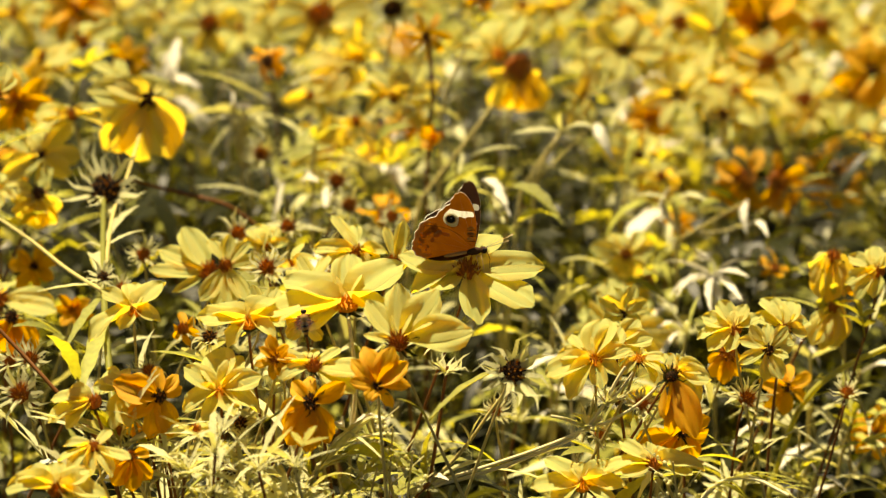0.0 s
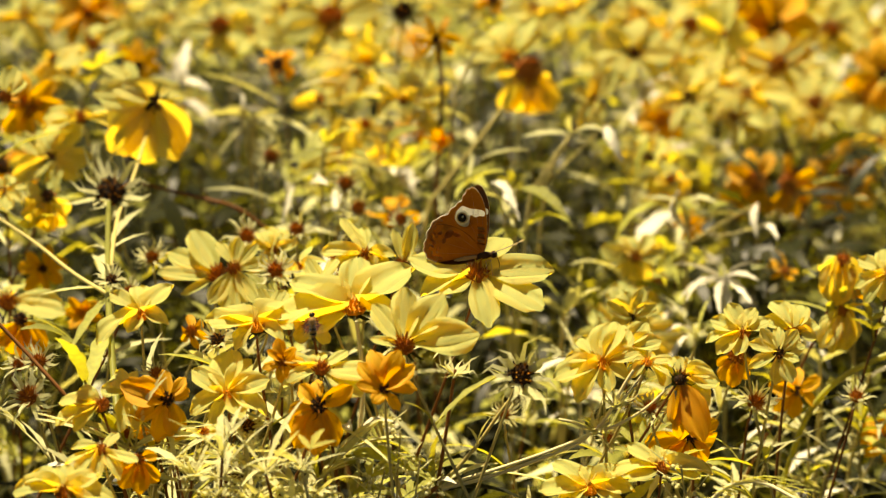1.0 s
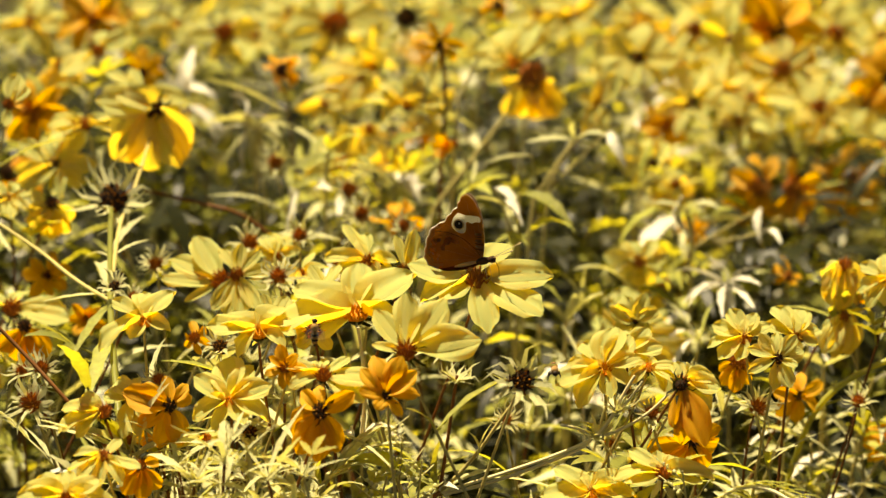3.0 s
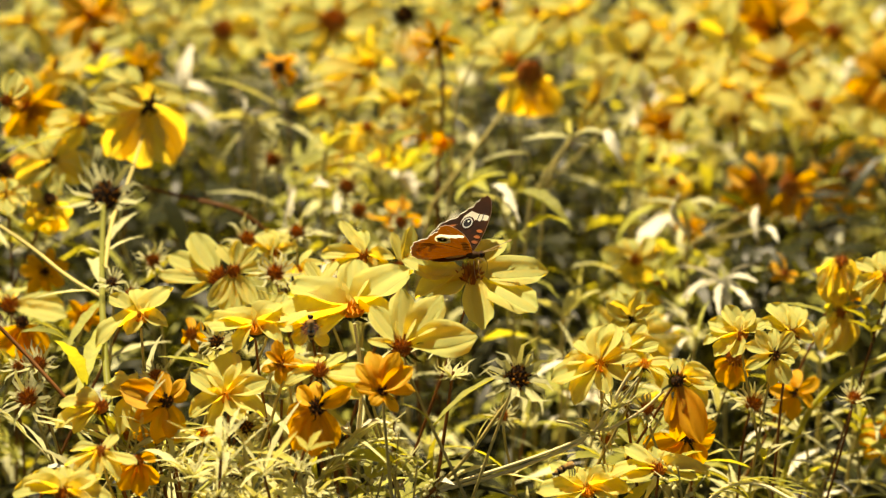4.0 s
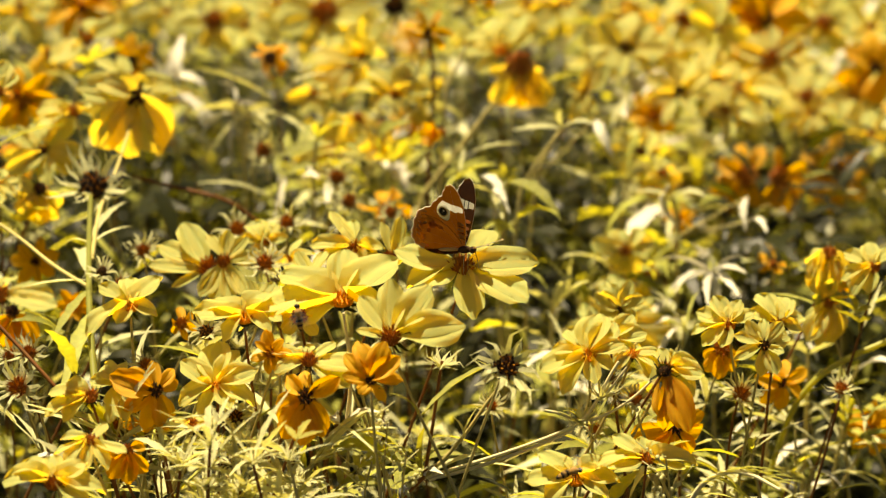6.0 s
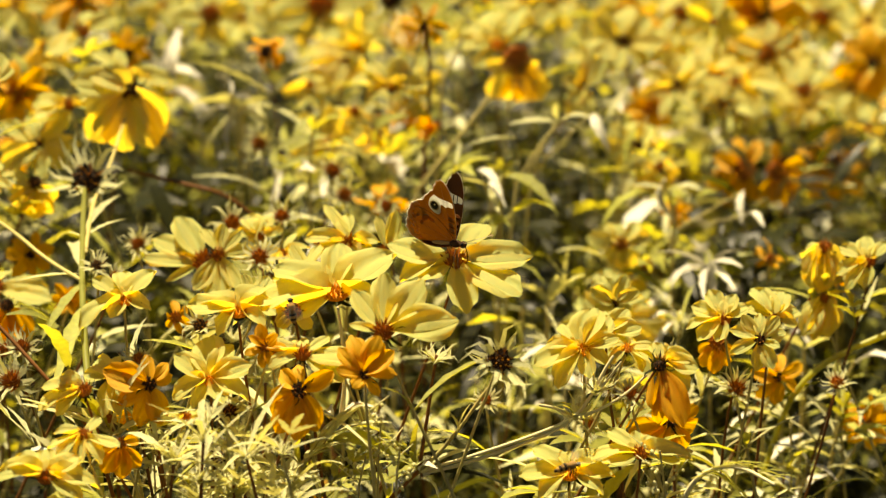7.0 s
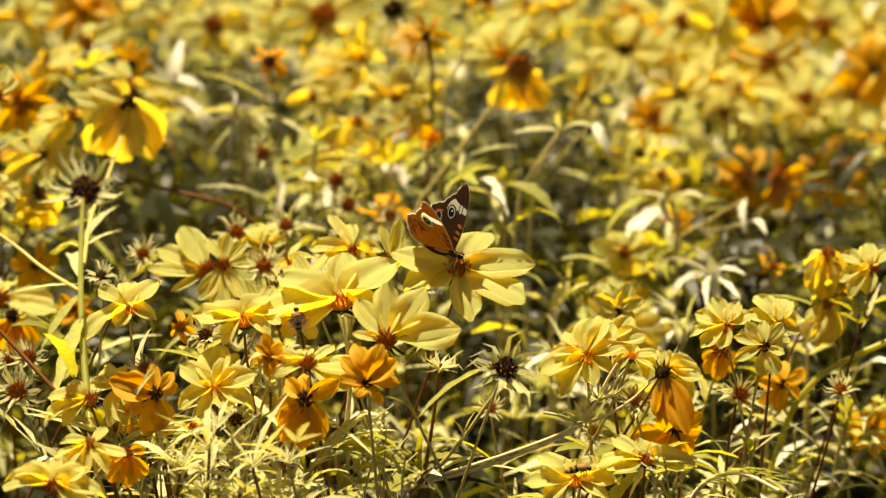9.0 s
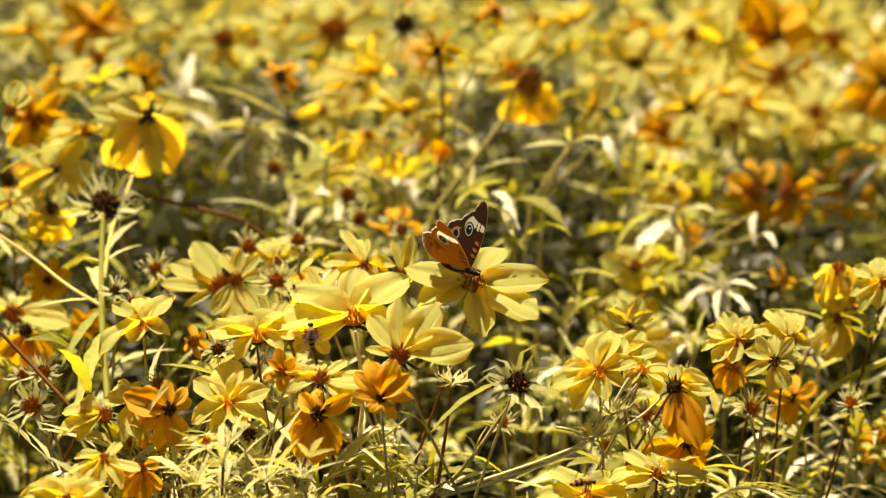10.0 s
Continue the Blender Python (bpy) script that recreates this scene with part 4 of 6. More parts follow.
for a, b, k, r, slim in (((-0.0494, 0.7700, 0.9406), (-0.0274, 0.7580, 0.9756), 2, 20, 1.5),
        ((-0.0452, 0.7700, 0.9452), (-0.0240, 0.7580, 0.9716), 2, -20, 1.2),
        ((-0.0418, 0.7700, 0.9509), (-0.0138, 0.7580, 0.9666), 2, 0, 1.3),
        ((-0.0396, 0.7700, 0.9507), (-0.0076, 0.7580, 0.9558), 0, 30, 1.9),
        ((-0.0308, 0.7700, 0.9566), (-0.0087, 0.7580, 0.9581), 0, -20, 1.6),
        ((-0.0501, 0.7700, 0.9406), (-0.0534, 0.7580, 0.9654), 8, 40, 2),
        ((-0.0503, 0.7700, 0.9394), (-0.0634, 0.7580, 0.9420), 2, 10, 1.3),
        ((-0.0486, 0.7700, 0.9387), (-0.0409, 0.7580, 0.9360), 2, 0, 1.3),
        ((-0.0503, 0.7700, 0.9401), (-0.0567, 0.7580, 0.9526), 6, 0, 1.2),
        ((-0.0396, 0.7700, 0.9486), (-0.0271, 0.7580, 0.9541), 7, 0, 1.6),
        ((-0.0369, 0.7700, 0.9589), (-0.0404, 0.7580, 0.9728), -1, 50, 2.2),
        ((-0.0340, 0.7700, 0.9612), (-0.0240, 0.7580, 0.9727), -1, 40, 1.4),
        ((-0.0497, 0.7700, 0.9401), (-0.0392, 0.7580, 0.9378), 0, 0, 1.4)):
    set_leaf(spray, spray_foot, a, b, k, r, 1.0, slim)

# ---- a grey-green arching leaf stalk ----
arch, arch_foot = leafy_plant("arching grey-green tickseed stalk with ladder-like leaflets", [
    ([(0.0947, 0.7689, 0.7847), (0.0957, 0.7588, 0.9252), (0.1020, 0.7525, 0.9433), (0.1155, 0.7438, 0.9503), (0.1286, 0.7326, 0.9457)], 0.0013, 0.0006, STEM_PALE)])
for i in range(9):
    a = Vector((0.0998, 0.7521, 0.9416)).lerp(Vector((0.1273, 0.7379, 0.9469)), i / 8) + Vector((0, 0, 0.0055 * math.sin(math.pi * i / 8)))
    for s in (-1, 1):
        set_leaf(arch, arch_foot, a, a + Vector((0.010, -0.006 * s, 0.003 * s + 0.001)), 0, 0, 1.0)


# ---- leafy shoots between the flowers and behind them ----
for label, root, blades_set in (
        ("green tickseed shoot with long blades beside the butterfly", (0.0339, 1.0600, 0.9754), (
            ((0.0353, 1.0600, 1.0009), (0.0650, 1.0400, 0.9984), 0, 20, 2.2),
            ((0.0398, 1.0600, 0.9808), (0.0627, 1.0400, 0.9978), 0, -20, 2),
            ((0.0280, 1.0600, 0.9979), (0.0356, 1.0400, 0.9938), -1, 30, 1.5),
            ((0.0339, 1.0600, 0.9874), (0.0290, 1.0400, 0.9737), 3, 0, 1.2),
            ((0.0221, 1.0600, 1.0039), (0.0347, 1.0400, 1.0046), -1, 20, 2),
            ((0.0427, 1.0600, 0.9799), (0.0247, 1.0400, 0.9767), 0, 0, 1.6))),
        ("pale tickseed shoot with a whorl of leaves", (0.0490, 1.1500, 0.9806), (
            ((0.0678, 1.1500, 1.0144), (0.0859, 1.1300, 1.0257), 2, 20, 1.8),
            ((0.0678, 1.1500, 1.0144), (0.0444, 1.1300, 1.0183), 2, -20, 1.8),
            ((0.0685, 1.1500, 1.0150), (0.0651, 1.1300, 1.0333), 2, 60, 1.8),
            ((0.0679, 1.1500, 1.0128), (0.0839, 1.1300, 1.0144), 7, 0, 1.8),
            ((0.0442, 1.1500, 1.0055), (0.0201, 1.1300, 1.0077), 2, 0, 1.4),
            ((0.0867, 1.1500, 1.0191), (0.0932, 1.1300, 1.0106), -1, 40, 2.6))),
        ("pale tickseed shoot with drooping leaves", (-0.1197, 1.2500, 0.9779), (
            ((-0.1189, 1.2500, 1.0086), (-0.1489, 1.2300, 1.0176), 2, 30, 1.8),
            ((-0.1189, 1.2500, 1.0086), (-0.0949, 1.2300, 1.0174), 2, -30, 1.8),
            ((-0.1189, 1.2500, 1.0076), (-0.1318, 1.2300, 1.0226), 2, 50, 1.8),
            ((-0.1173, 1.2500, 1.0058), (-0.0969, 1.2300, 0.9986), 2, 20, 1.6),
            ((-0.1224, 1.2500, 1.0076), (-0.1311, 1.2300, 0.9867), -1, 30, 1.6),
            ((-0.1155, 1.2500, 1.0093), (-0.0765, 1.2300, 1.0071), 7, 0, 2),
            ((-0.1258, 1.2500, 1.0076), (-0.1424, 1.2300, 1.0073), -1, 0, 2))),
        ("green tickseed shoot with yellowish leaves", (0.1122, 1.3000, 0.9572), (
            ((0.1371, 1.3000, 0.9681), (0.1506, 1.2800, 0.9912), 0, 20, 2),
            ((0.1354, 1.3000, 0.9644), (0.1173, 1.2800, 0.9824), 0, 0, 2),
            ((0.1300, 1.3000, 0.9681), (0.1382, 1.2800, 0.9966), 2, 30, 1.6),
            ((0.1188, 1.3000, 0.9989), (0.1116, 1.2800, 1.0109), -1, 40, 2.4),
            ((0.1186, 1.3000, 1.0115), (0.1066, 1.2800, 0.9967), 2, 20, 1.8))),
        ("pale tickseed shoot with broad leaves", (0.1354, 1.1500, 0.9527), (
            ((0.1318, 1.1500, 0.9755), (0.1482, 1.1300, 0.9857), 2, 20, 2),
            ((0.1318, 1.1500, 0.9739), (0.1139, 1.1300, 0.9842), 2, -20, 2),
            ((0.1285, 1.1500, 0.9820), (0.1210, 1.1300, 0.9698), -1, 60, 3),
            ((0.1351, 1.1500, 0.9690), (0.1485, 1.1300, 0.9745), 2, 0, 1.8),
            ((0.1732, 1.1500, 0.9753), (0.1674, 1.1300, 0.9681), -1, 30, 2.2),
            ((0.1735, 1.1500, 0.9607), (0.1830, 1.1300, 0.9696), -1, 0, 2.2))),
        ("green tickseed shoot with a forked top", (-0.0718, 1.1500, 0.9859), (
            ((-0.0698, 1.1500, 1.0069), (-0.0527, 1.1300, 1.0290), 0, 20, 1.6),
            ((-0.0698, 1.1500, 1.0069), (-0.0889, 1.1300, 1.0040), 0, -20, 1.8),
            ((-0.0682, 1.1500, 1.0085), (-0.0698, 1.1300, 1.0275), 0, 40, 1.6),
            ((-0.0589, 1.1500, 0.9988), (-0.0451, 1.1300, 1.0149), 0, 10, 2.2),
            ((-0.0750, 1.1500, 0.9859), (-0.0750, 1.1300, 0.9992), -1, 60, 2.6),
            ((-0.0335, 1.1500, 1.0019), (-0.0319, 1.1300, 1.0289), 0, 80, 3))),
        ("pale tickseed shoot low between the plants", (0.1850, 1.0000, 0.9068), (
            ((0.1844, 1.0000, 0.9243), (0.1667, 0.9800, 0.9413), 2, 20, 1.8),
            ((0.1844, 1.0000, 0.9243), (0.1970, 0.9800, 0.9383), 2, -20, 1.8),
            ((0.1862, 1.0000, 0.9126), (0.2031, 0.9800, 0.9240), 2, 0, 1.6),
            ((0.1852, 1.0000, 0.9009), (0.1653, 0.9800, 0.8953), 2, 10, 1.6),
            ((0.1852, 1.0000, 0.9009), (0.2015, 0.9800, 0.8923), 2, 0, 1.8),
            ((0.1887, 1.0000, 0.8802), (0.2105, 0.9800, 0.8748), 2, 20, 1.8),
            ((0.1859, 1.0000, 0.8802), (0.1631, 0.9800, 0.8750), -1, 0, 1.6))),
        ("pale tickseed shoot low between the plants", (0.0588, 1.0500, 0.9232), (
            ((0.0587, 1.0500, 0.9353), (0.0447, 1.0300, 0.9553), 2, 20, 1.8),
            ((0.0587, 1.0500, 0.9353), (0.0676, 1.0300, 0.9581), 2, -20, 1.8),
            ((0.0603, 1.0500, 0.9232), (0.0620, 1.0300, 0.9493), -1, 30, 1.2),
            ((0.0574, 1.0500, 0.9171), (0.0390, 1.0300, 0.9345), 2, 0, 1.8),
            ((0.0602, 1.0500, 0.9353), (0.0762, 1.0300, 0.9611), 2, 20, 1.6),
            ((0.1251, 1.0500, 0.9260), (0.1101, 1.0300, 0.9163), -1, 20, 1.6),
            ((0.1266, 1.0500, 0.9260), (0.1140, 1.0300, 0.9402), -1, 0, 1.6)))):
    root = Vector(root)
    shoot, shoot_foot = leafy_plant(label, [([Vector((root.x, root.y + 0.04, 0)), root + Vector((0, 0.02, -0.25)), root, Vector(blades_set[0][0])], 0.0014, 0.0008, STEM)]
                                    + [([root, Vector(a)], 0.0006, 0.0004, STEM) for a, *_ in blades_set[1:]])
    for a, b, k, r, slim in blades_set:
        set_leaf(shoot, shoot_foot, a, b, k, r, 1.0, slim)


def low_shoots():
    """Pale leafy shoots that fill the gaps between the plants at the near edge."""
    rnd = random.Random(41)
    for tip in ((0.1619, 0.9800, 0.9156), (0.1961, 0.9600, 0.8986), (0.1339, 0.9300, 0.8902), (0.1745, 0.9200, 0.8921),
                (0.1856, 1.0500, 0.9227), (0.2140, 1.0200, 0.9127), (0.1094, 0.9800, 0.9129), (0.0645, 1.0200, 0.9192)):
        tip = Vector(tip)
        root = tip - Vector((rnd.uniform(-0.01, 0.01), -0.01, 0.03))
        joints = [root.lerp(tip, k) for k in (1.0, 0.95, 0.7, 0.6, 0.35, 0.2, 0.0)]
        shoot, foot = leafy_plant("pale leafy tickseed shoot low in the shade", [
            ([Vector((root.x, root.y + 0.04, 0)), root + Vector((0, 0.02, -0.25)), root, tip], 0.0014, 0.0007, STEM)])
        for i, a in enumerate(joints):
            side = 1 if i % 2 else -1
            b = a + Vector((side * rnd.uniform(0.010, 0.024), -rnd.uniform(0.004, 0.018), rnd.uniform(-0.004, 0.018)))
            set_leaf(shoot, foot, a, b, rnd.choice((2, 2, -1, 7, 0)), rnd.uniform(-30, 30), 1.0, rnd.uniform(1.5, 2.4))


low_shoots()


# ---- dry and pale leaves and loose stalks behind the flowers ----
def stalk(label, points, thick, thin, material, name="dry_stalk"):
    """A lone stalk through the points."""
    line = soft_line(points)
    n = len(line) - 1
    foot = line[0].copy()
    ob = tagged(new(name), label, "stalk", "loose stalks")
    ob.location = foot
    v, f = tube([p - foot for p in line], [thick + (thin - thick) * i / n for i in range(n + 1)], 6)
    part("stem", mesh("stem", v, f, material), None, ob)
    return ob, foot


for label, line, tip in (
        ("bleached dry straw standing between the flowers", [(-0.1, 1.22, 0), *[(-0.0950, 1.1611, 0.8927), (-0.0931, 1.1560, 0.9628)]], (-0.1009, 1.3060, 0.9930)),
        ("bleached bent straw between the flowers", [(-0.12, 1.27, 0), *[(-0.1073, 1.2338, 0.9441), (-0.1204, 1.2098, 1.0213)]], (-0.1318, 1.2932, 1.0282)),
        ("bleached bent straw between the flowers", [(-0.12, 1.3, 0), *[(-0.1141, 1.2338, 0.9441), (-0.1241, 1.2293, 1.0171)]], (-0.1071, 1.2891, 1.0096))):
    straw, straw_foot = stalk(label, line, 0.0010, 0.0008, STEM)
    set_leaf(straw, straw_foot, line[-1], tip, -1, 60, 1.0, 0.6)
stalk("reddish brown stalk leaning across the leaves", [(-0.06, 1.1, 0), *[(-0.0780, 1.0629, 0.9584), (-0.1037, 1.0596, 0.9898), (-0.1329, 1.0610, 0.9964), (-0.1593, 1.0624, 1.0029)]], 0.0014, 0.0010, STEM_RED)
stalk("green stalk leaning behind the flowers", [(-0.05, 1.2, 0), *[(-0.0273, 1.1737, 0.9499), (0.0117, 1.1841, 0.9976), (0.0312, 1.1897, 1.0230)]], 0.0014, 0.0012, STEM)
stalk("pale stalk leaning behind the flowers", [(0.02, 1.15, 0), *[(0.0362, 1.1268, 0.9694), (0.0564, 1.1341, 1.0029), (0.0689, 1.1371, 1.0167)]], 0.0010, 0.0008, STEM)
stalk("tall bleached grass stalk far behind", [(0.3, 1.95, 0), *[(0.3070, 1.6824, 0.9357), (0.3585, 1.8925, 0.9600), (0.4333, 2.1033, 0.9875)]], 0.003, 0.004, LEAF_DRY)
stalk("green stalk with a forked top", [(0.0, 1.2, 0), *[(-0.0094, 1.1785, 0.9721), (-0.0029, 1.1911, 1.0293), (-0.0059, 1.1977, 1.0595)]], 0.0014, 0.0010, STEM_RED)
stalk("green stalk leaning behind the flowers", [(-0.01, 1.2, 0), *[(-0.0046, 1.1876, 1.0134), (0.0150, 1.1966, 1.0548)]], 0.0013, 0.0010, STEM)
for label, points in (
        ("cluster of bleached white leaves", (((-0.1837, 1.3888, 0.9972), (-0.1981, 1.3977, 1.0380)), ((-0.1837, 1.3888, 0.9972), (-0.1792, 1.3977, 1.0380)), ((-0.1837, 1.3912, 1.0083), (-0.1642, 1.3729, 1.0184)), ((-0.1875, 1.3912, 1.0083), (-0.1998, 1.3737, 1.0220)))),
        ("bleached white folded leaf", (((0.1326, 1.4880, 0.9827), (0.1600, 1.4831, 1.0070)), ((0.1346, 1.4880, 0.9827), (0.1479, 1.4832, 1.0078)), ((0.1366, 1.4884, 0.9847), (0.1549, 1.4707, 0.9974)))),
        ("pale silvery leaf rosette", (((0.1449, 1.0714, 0.9503), (0.1174, 1.0545, 0.9669)), ((0.1434, 1.0720, 0.9533), (0.1345, 1.0752, 0.9678)), ((0.1449, 1.0714, 0.9503), (0.1196, 1.0318, 0.9566)), ((0.1449, 1.0714, 0.9503), (0.1535, 1.0337, 0.9650)), ((0.1464, 1.0714, 0.9503), (0.1512, 1.0312, 0.9538)), ((0.1449, 1.0714, 0.9503), (0.1341, 1.0209, 0.9533)))),
        ("bleached white bud leaves", (((0.1653, 1.5667, 0.8750), (0.1622, 1.5725, 0.9013)), ((0.1666, 1.5667, 0.8750), (0.1709, 1.5718, 0.8983)))),
        ("pale silvery leaves among the flowers", (((0.1924, 1.2730, 0.9359), (0.1819, 1.2771, 0.9549)), ((0.1924, 1.2730, 0.9359), (0.2016, 1.2560, 0.9519)), ((0.1924, 1.2730, 0.9359), (0.1742, 1.2429, 0.9387)))),
        ("pale silvery leaves among the flowers", (((0.0286, 1.0803, 0.9911), (0.0135, 1.0619, 1.0006)), ((0.0286, 1.0803, 0.9911), (0.0384, 1.0623, 1.0021)), ((0.0286, 1.0803, 0.9911), (0.0333, 1.0392, 0.9903)))),
        ("pale silvery leaves among the flowers", (((-0.1212, 1.2881, 1.0048), (-0.1506, 1.2690, 1.0112)), ((-0.1212, 1.2881, 1.0048), (-0.1038, 1.2473, 1.0058)), ((-0.1212, 1.2877, 1.0031), (-0.1380, 1.2440, 0.9908)))),
        ("pale silvery leaves among the flowers", (((0.0767, 1.1168, 0.9238), (0.0627, 1.1214, 0.9451)), ((0.0705, 1.1168, 0.9238), (0.0723, 1.1026, 0.9525)), ((0.0767, 1.1168, 0.9238), (0.0884, 1.0902, 0.9428)))),
        ("pale silvery leaves among the flowers", (((0.2718, 1.3754, 0.9360), (0.2473, 1.3565, 0.9434)), ((0.2718, 1.3754, 0.9360), (0.2847, 1.3549, 0.9361)), ((0.2718, 1.3754, 0.9360), (0.2794, 1.3782, 0.9490)))),
        ("pale silvery leaves among the flowers", (((-0.2293, 1.3912, 1.0083), (-0.2482, 1.3977, 1.0380)), ((-0.2293, 1.3912, 1.0083), (-0.2098, 1.3507, 1.0102)), ((-0.2172, 1.4984, 1.0304), (-0.2314, 1.5019, 1.0463)))),
        ("pale silvery leaves among the flowers", (((-0.0445, 0.9734, 0.9704), (-0.0363, 0.9752, 0.9783)), ((-0.0228, 0.9746, 0.9757), (-0.0339, 0.9442, 0.9773)), ((-0.0228, 0.9746, 0.9757), (-0.0174, 0.9760, 0.9823)))),
        ("pale silvery leaves among the flowers", (((0.1673, 0.9290, 0.9079), (0.1406, 0.9121, 0.9240)), ((0.1673, 0.9290, 0.9079), (0.1551, 0.9239, 0.9313)), ((0.1725, 0.9318, 0.9208), (0.1746, 0.9245, 0.9338))))):
    plant, foot = stalk(label, [Vector((points[0][0][0], points[0][0][1] + 0.05, 0)), Vector(points[0][0]) + Vector((0.01, 0.02, -0.2)), Vector(points[0][0])], 0.0011, 0.0006, STEM, "pale_plant")
    if "bleached" in label or "rosette" in label:           # more leaves round the same joint
        tuft = random.Random(len(label) + round(points[0][0][0] * 1000))
        span = (Vector(points[0][1]) - Vector(points[0][0])).length
        for _ in range(5):
            out = Vector((tuft.uniform(-1, 1), tuft.uniform(-1, 0.4), tuft.uniform(-0.2, 1))).normalized() * span * tuft.uniform(0.4, 0.8)
            set_leaf(plant, foot, points[0][0], Vector(points[0][0]) + out, -1, tuft.uniform(-60, 60), 1.0, tuft.uniform(1.4, 2.6))
    for a, b in points:
        set_leaf(plant, foot, a, b, -1 if "bleached" in label or "rosette" in label else 2, 35, 1.1, 1.9 if "bleached" in label else 0.8)
blade, _ = stalk("long green grass blade leaning over", [(0.1357, 0.9104, 0.8231), (0.1603, 0.9200, 0.9135), (0.1702, 0.9143, 0.9341), (0.1844, 0.9165, 0.9441), (0.2076, 0.9186, 0.9537)], 0.0012, 0.0016, LEAF_MID, "grass_blade")


# ---- thin weed sprigs set with tiny pale beads ----
def sprig(root, tip, seed):
    rnd = random.Random(seed)
    root, tip = Vector(root), Vector(tip)
    plant, foot = stalk("thin weed sprig set with tiny whitish beads", [Vector((root.x, root.y + 0.02, 0)), root, tip], 0.0007, 0.0003, STEM, "weed_sprig")
    for twig in range(4):
        at = root.lerp(tip, 0.25 + 0.2 * twig)
        out = (tip - root).length * 0.45 * Vector((rnd.choice((-1, 1)) * rnd.uniform(0.5, 1), rnd.uniform(-0.5, 0.3), rnd.uniform(0.4, 1.0)))
        v, f = tube([at - foot, at + out * 0.5 - foot, at + out - foot], [0.0003, 0.00025, 0.0002], 4)
        for i in range(6):
            p = at + out * (0.15 + 0.1 * i) + Vector([rnd.uniform(-0.0012, 0.0012) for _ in range(3)]) - foot
            size = rnd.uniform(0.0005, 0.0010)
            knob(v, f, p, size, size * 1.2, 3, 6)
            knob(v, f, p, size, -size, 2, 6)
        part("twig", mesh("twig", v, f, LEAF_PALE), None, plant)


for i, (a, b) in enumerate((((-0.0204, 0.7602, 0.9316), (-0.0180, 0.7571, 0.9642)), ((-0.0294, 0.7687, 0.9239), (-0.0243, 0.7634, 0.9464)), ((-0.0139, 0.7588, 0.9252), (-0.0105, 0.7552, 0.9558)), ((0.0924, 0.7583, 0.9231), (0.0880, 0.7543, 0.9517)), ((-0.0191, 0.8001, 0.9270), (-0.0282, 0.8060, 0.9537)), ((-0.0833, 0.7602, 0.9316), (-0.0758, 0.7539, 0.9496)), ((-0.1050, 0.7611, 0.9358), (-0.1058, 0.7552, 0.9558)))):
    sprig(a, b, 50 + i)


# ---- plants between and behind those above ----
SHADE_GAPS = [(-0.18, 1.55, 0.10, 0.45), (0.06, 1.6, 0.07, 0.45), (0.25, 1.15, 0.09, 0.34), (-0.42, 2.1, 0.14, 0.6), (-0.20, 1.05, 0.03, 0.15), (-0.135, 1.18, 0.05, 0.22), (-0.33, 1.65, 0.08, 0.35)]                # gaps in the stand, leaves there shade-coloured: x, y, half width, half depth


def bare(x, y):
    return any(((x - cx) / rx) ** 2 + ((y - cy) / ry) ** 2 < 1 for cx, cy, rx, ry in SHADE_GAPS)


def fill_plants():
    rnd = random.Random(21)
    for _ in range(FILL):
        y = 0.98 + 0.6 * rnd.random() ** 0.9
        x = rnd.uniform(-1, 1) * (0.23 * y + 0.06)
        z = rnd.gauss(0.955, 0.05) if y > 1.25 else rnd.uniform(0.78, 0.93)
        z = min(z, 1.03)
        if bare(x, y):
            continue
        style = rnd.choices(["fresh", "cup", "droop", "old", "wilt", "seed", "rust"], [10, 4, 4, 1, 0.7, 0.2, 0.3])[0]
        r = rnd.uniform(0.021, 0.028) if style not in ("seed", "rust") else rnd.uniform(0.011, 0.016)
        bloom(x, y, z, rnd.uniform(5, 60), max(-75, min(75, rnd.gauss(0, 50))), r, style, rnd.choice((7, 8, 8)),
              disc=rnd.choice(("brown", "dark", "dark", "young")), leaves=rnd.choice((5, 6, 7)), stem=rnd.choice((STEM, STEM, STEM_RED)))


FILL = 50
fill_plants()


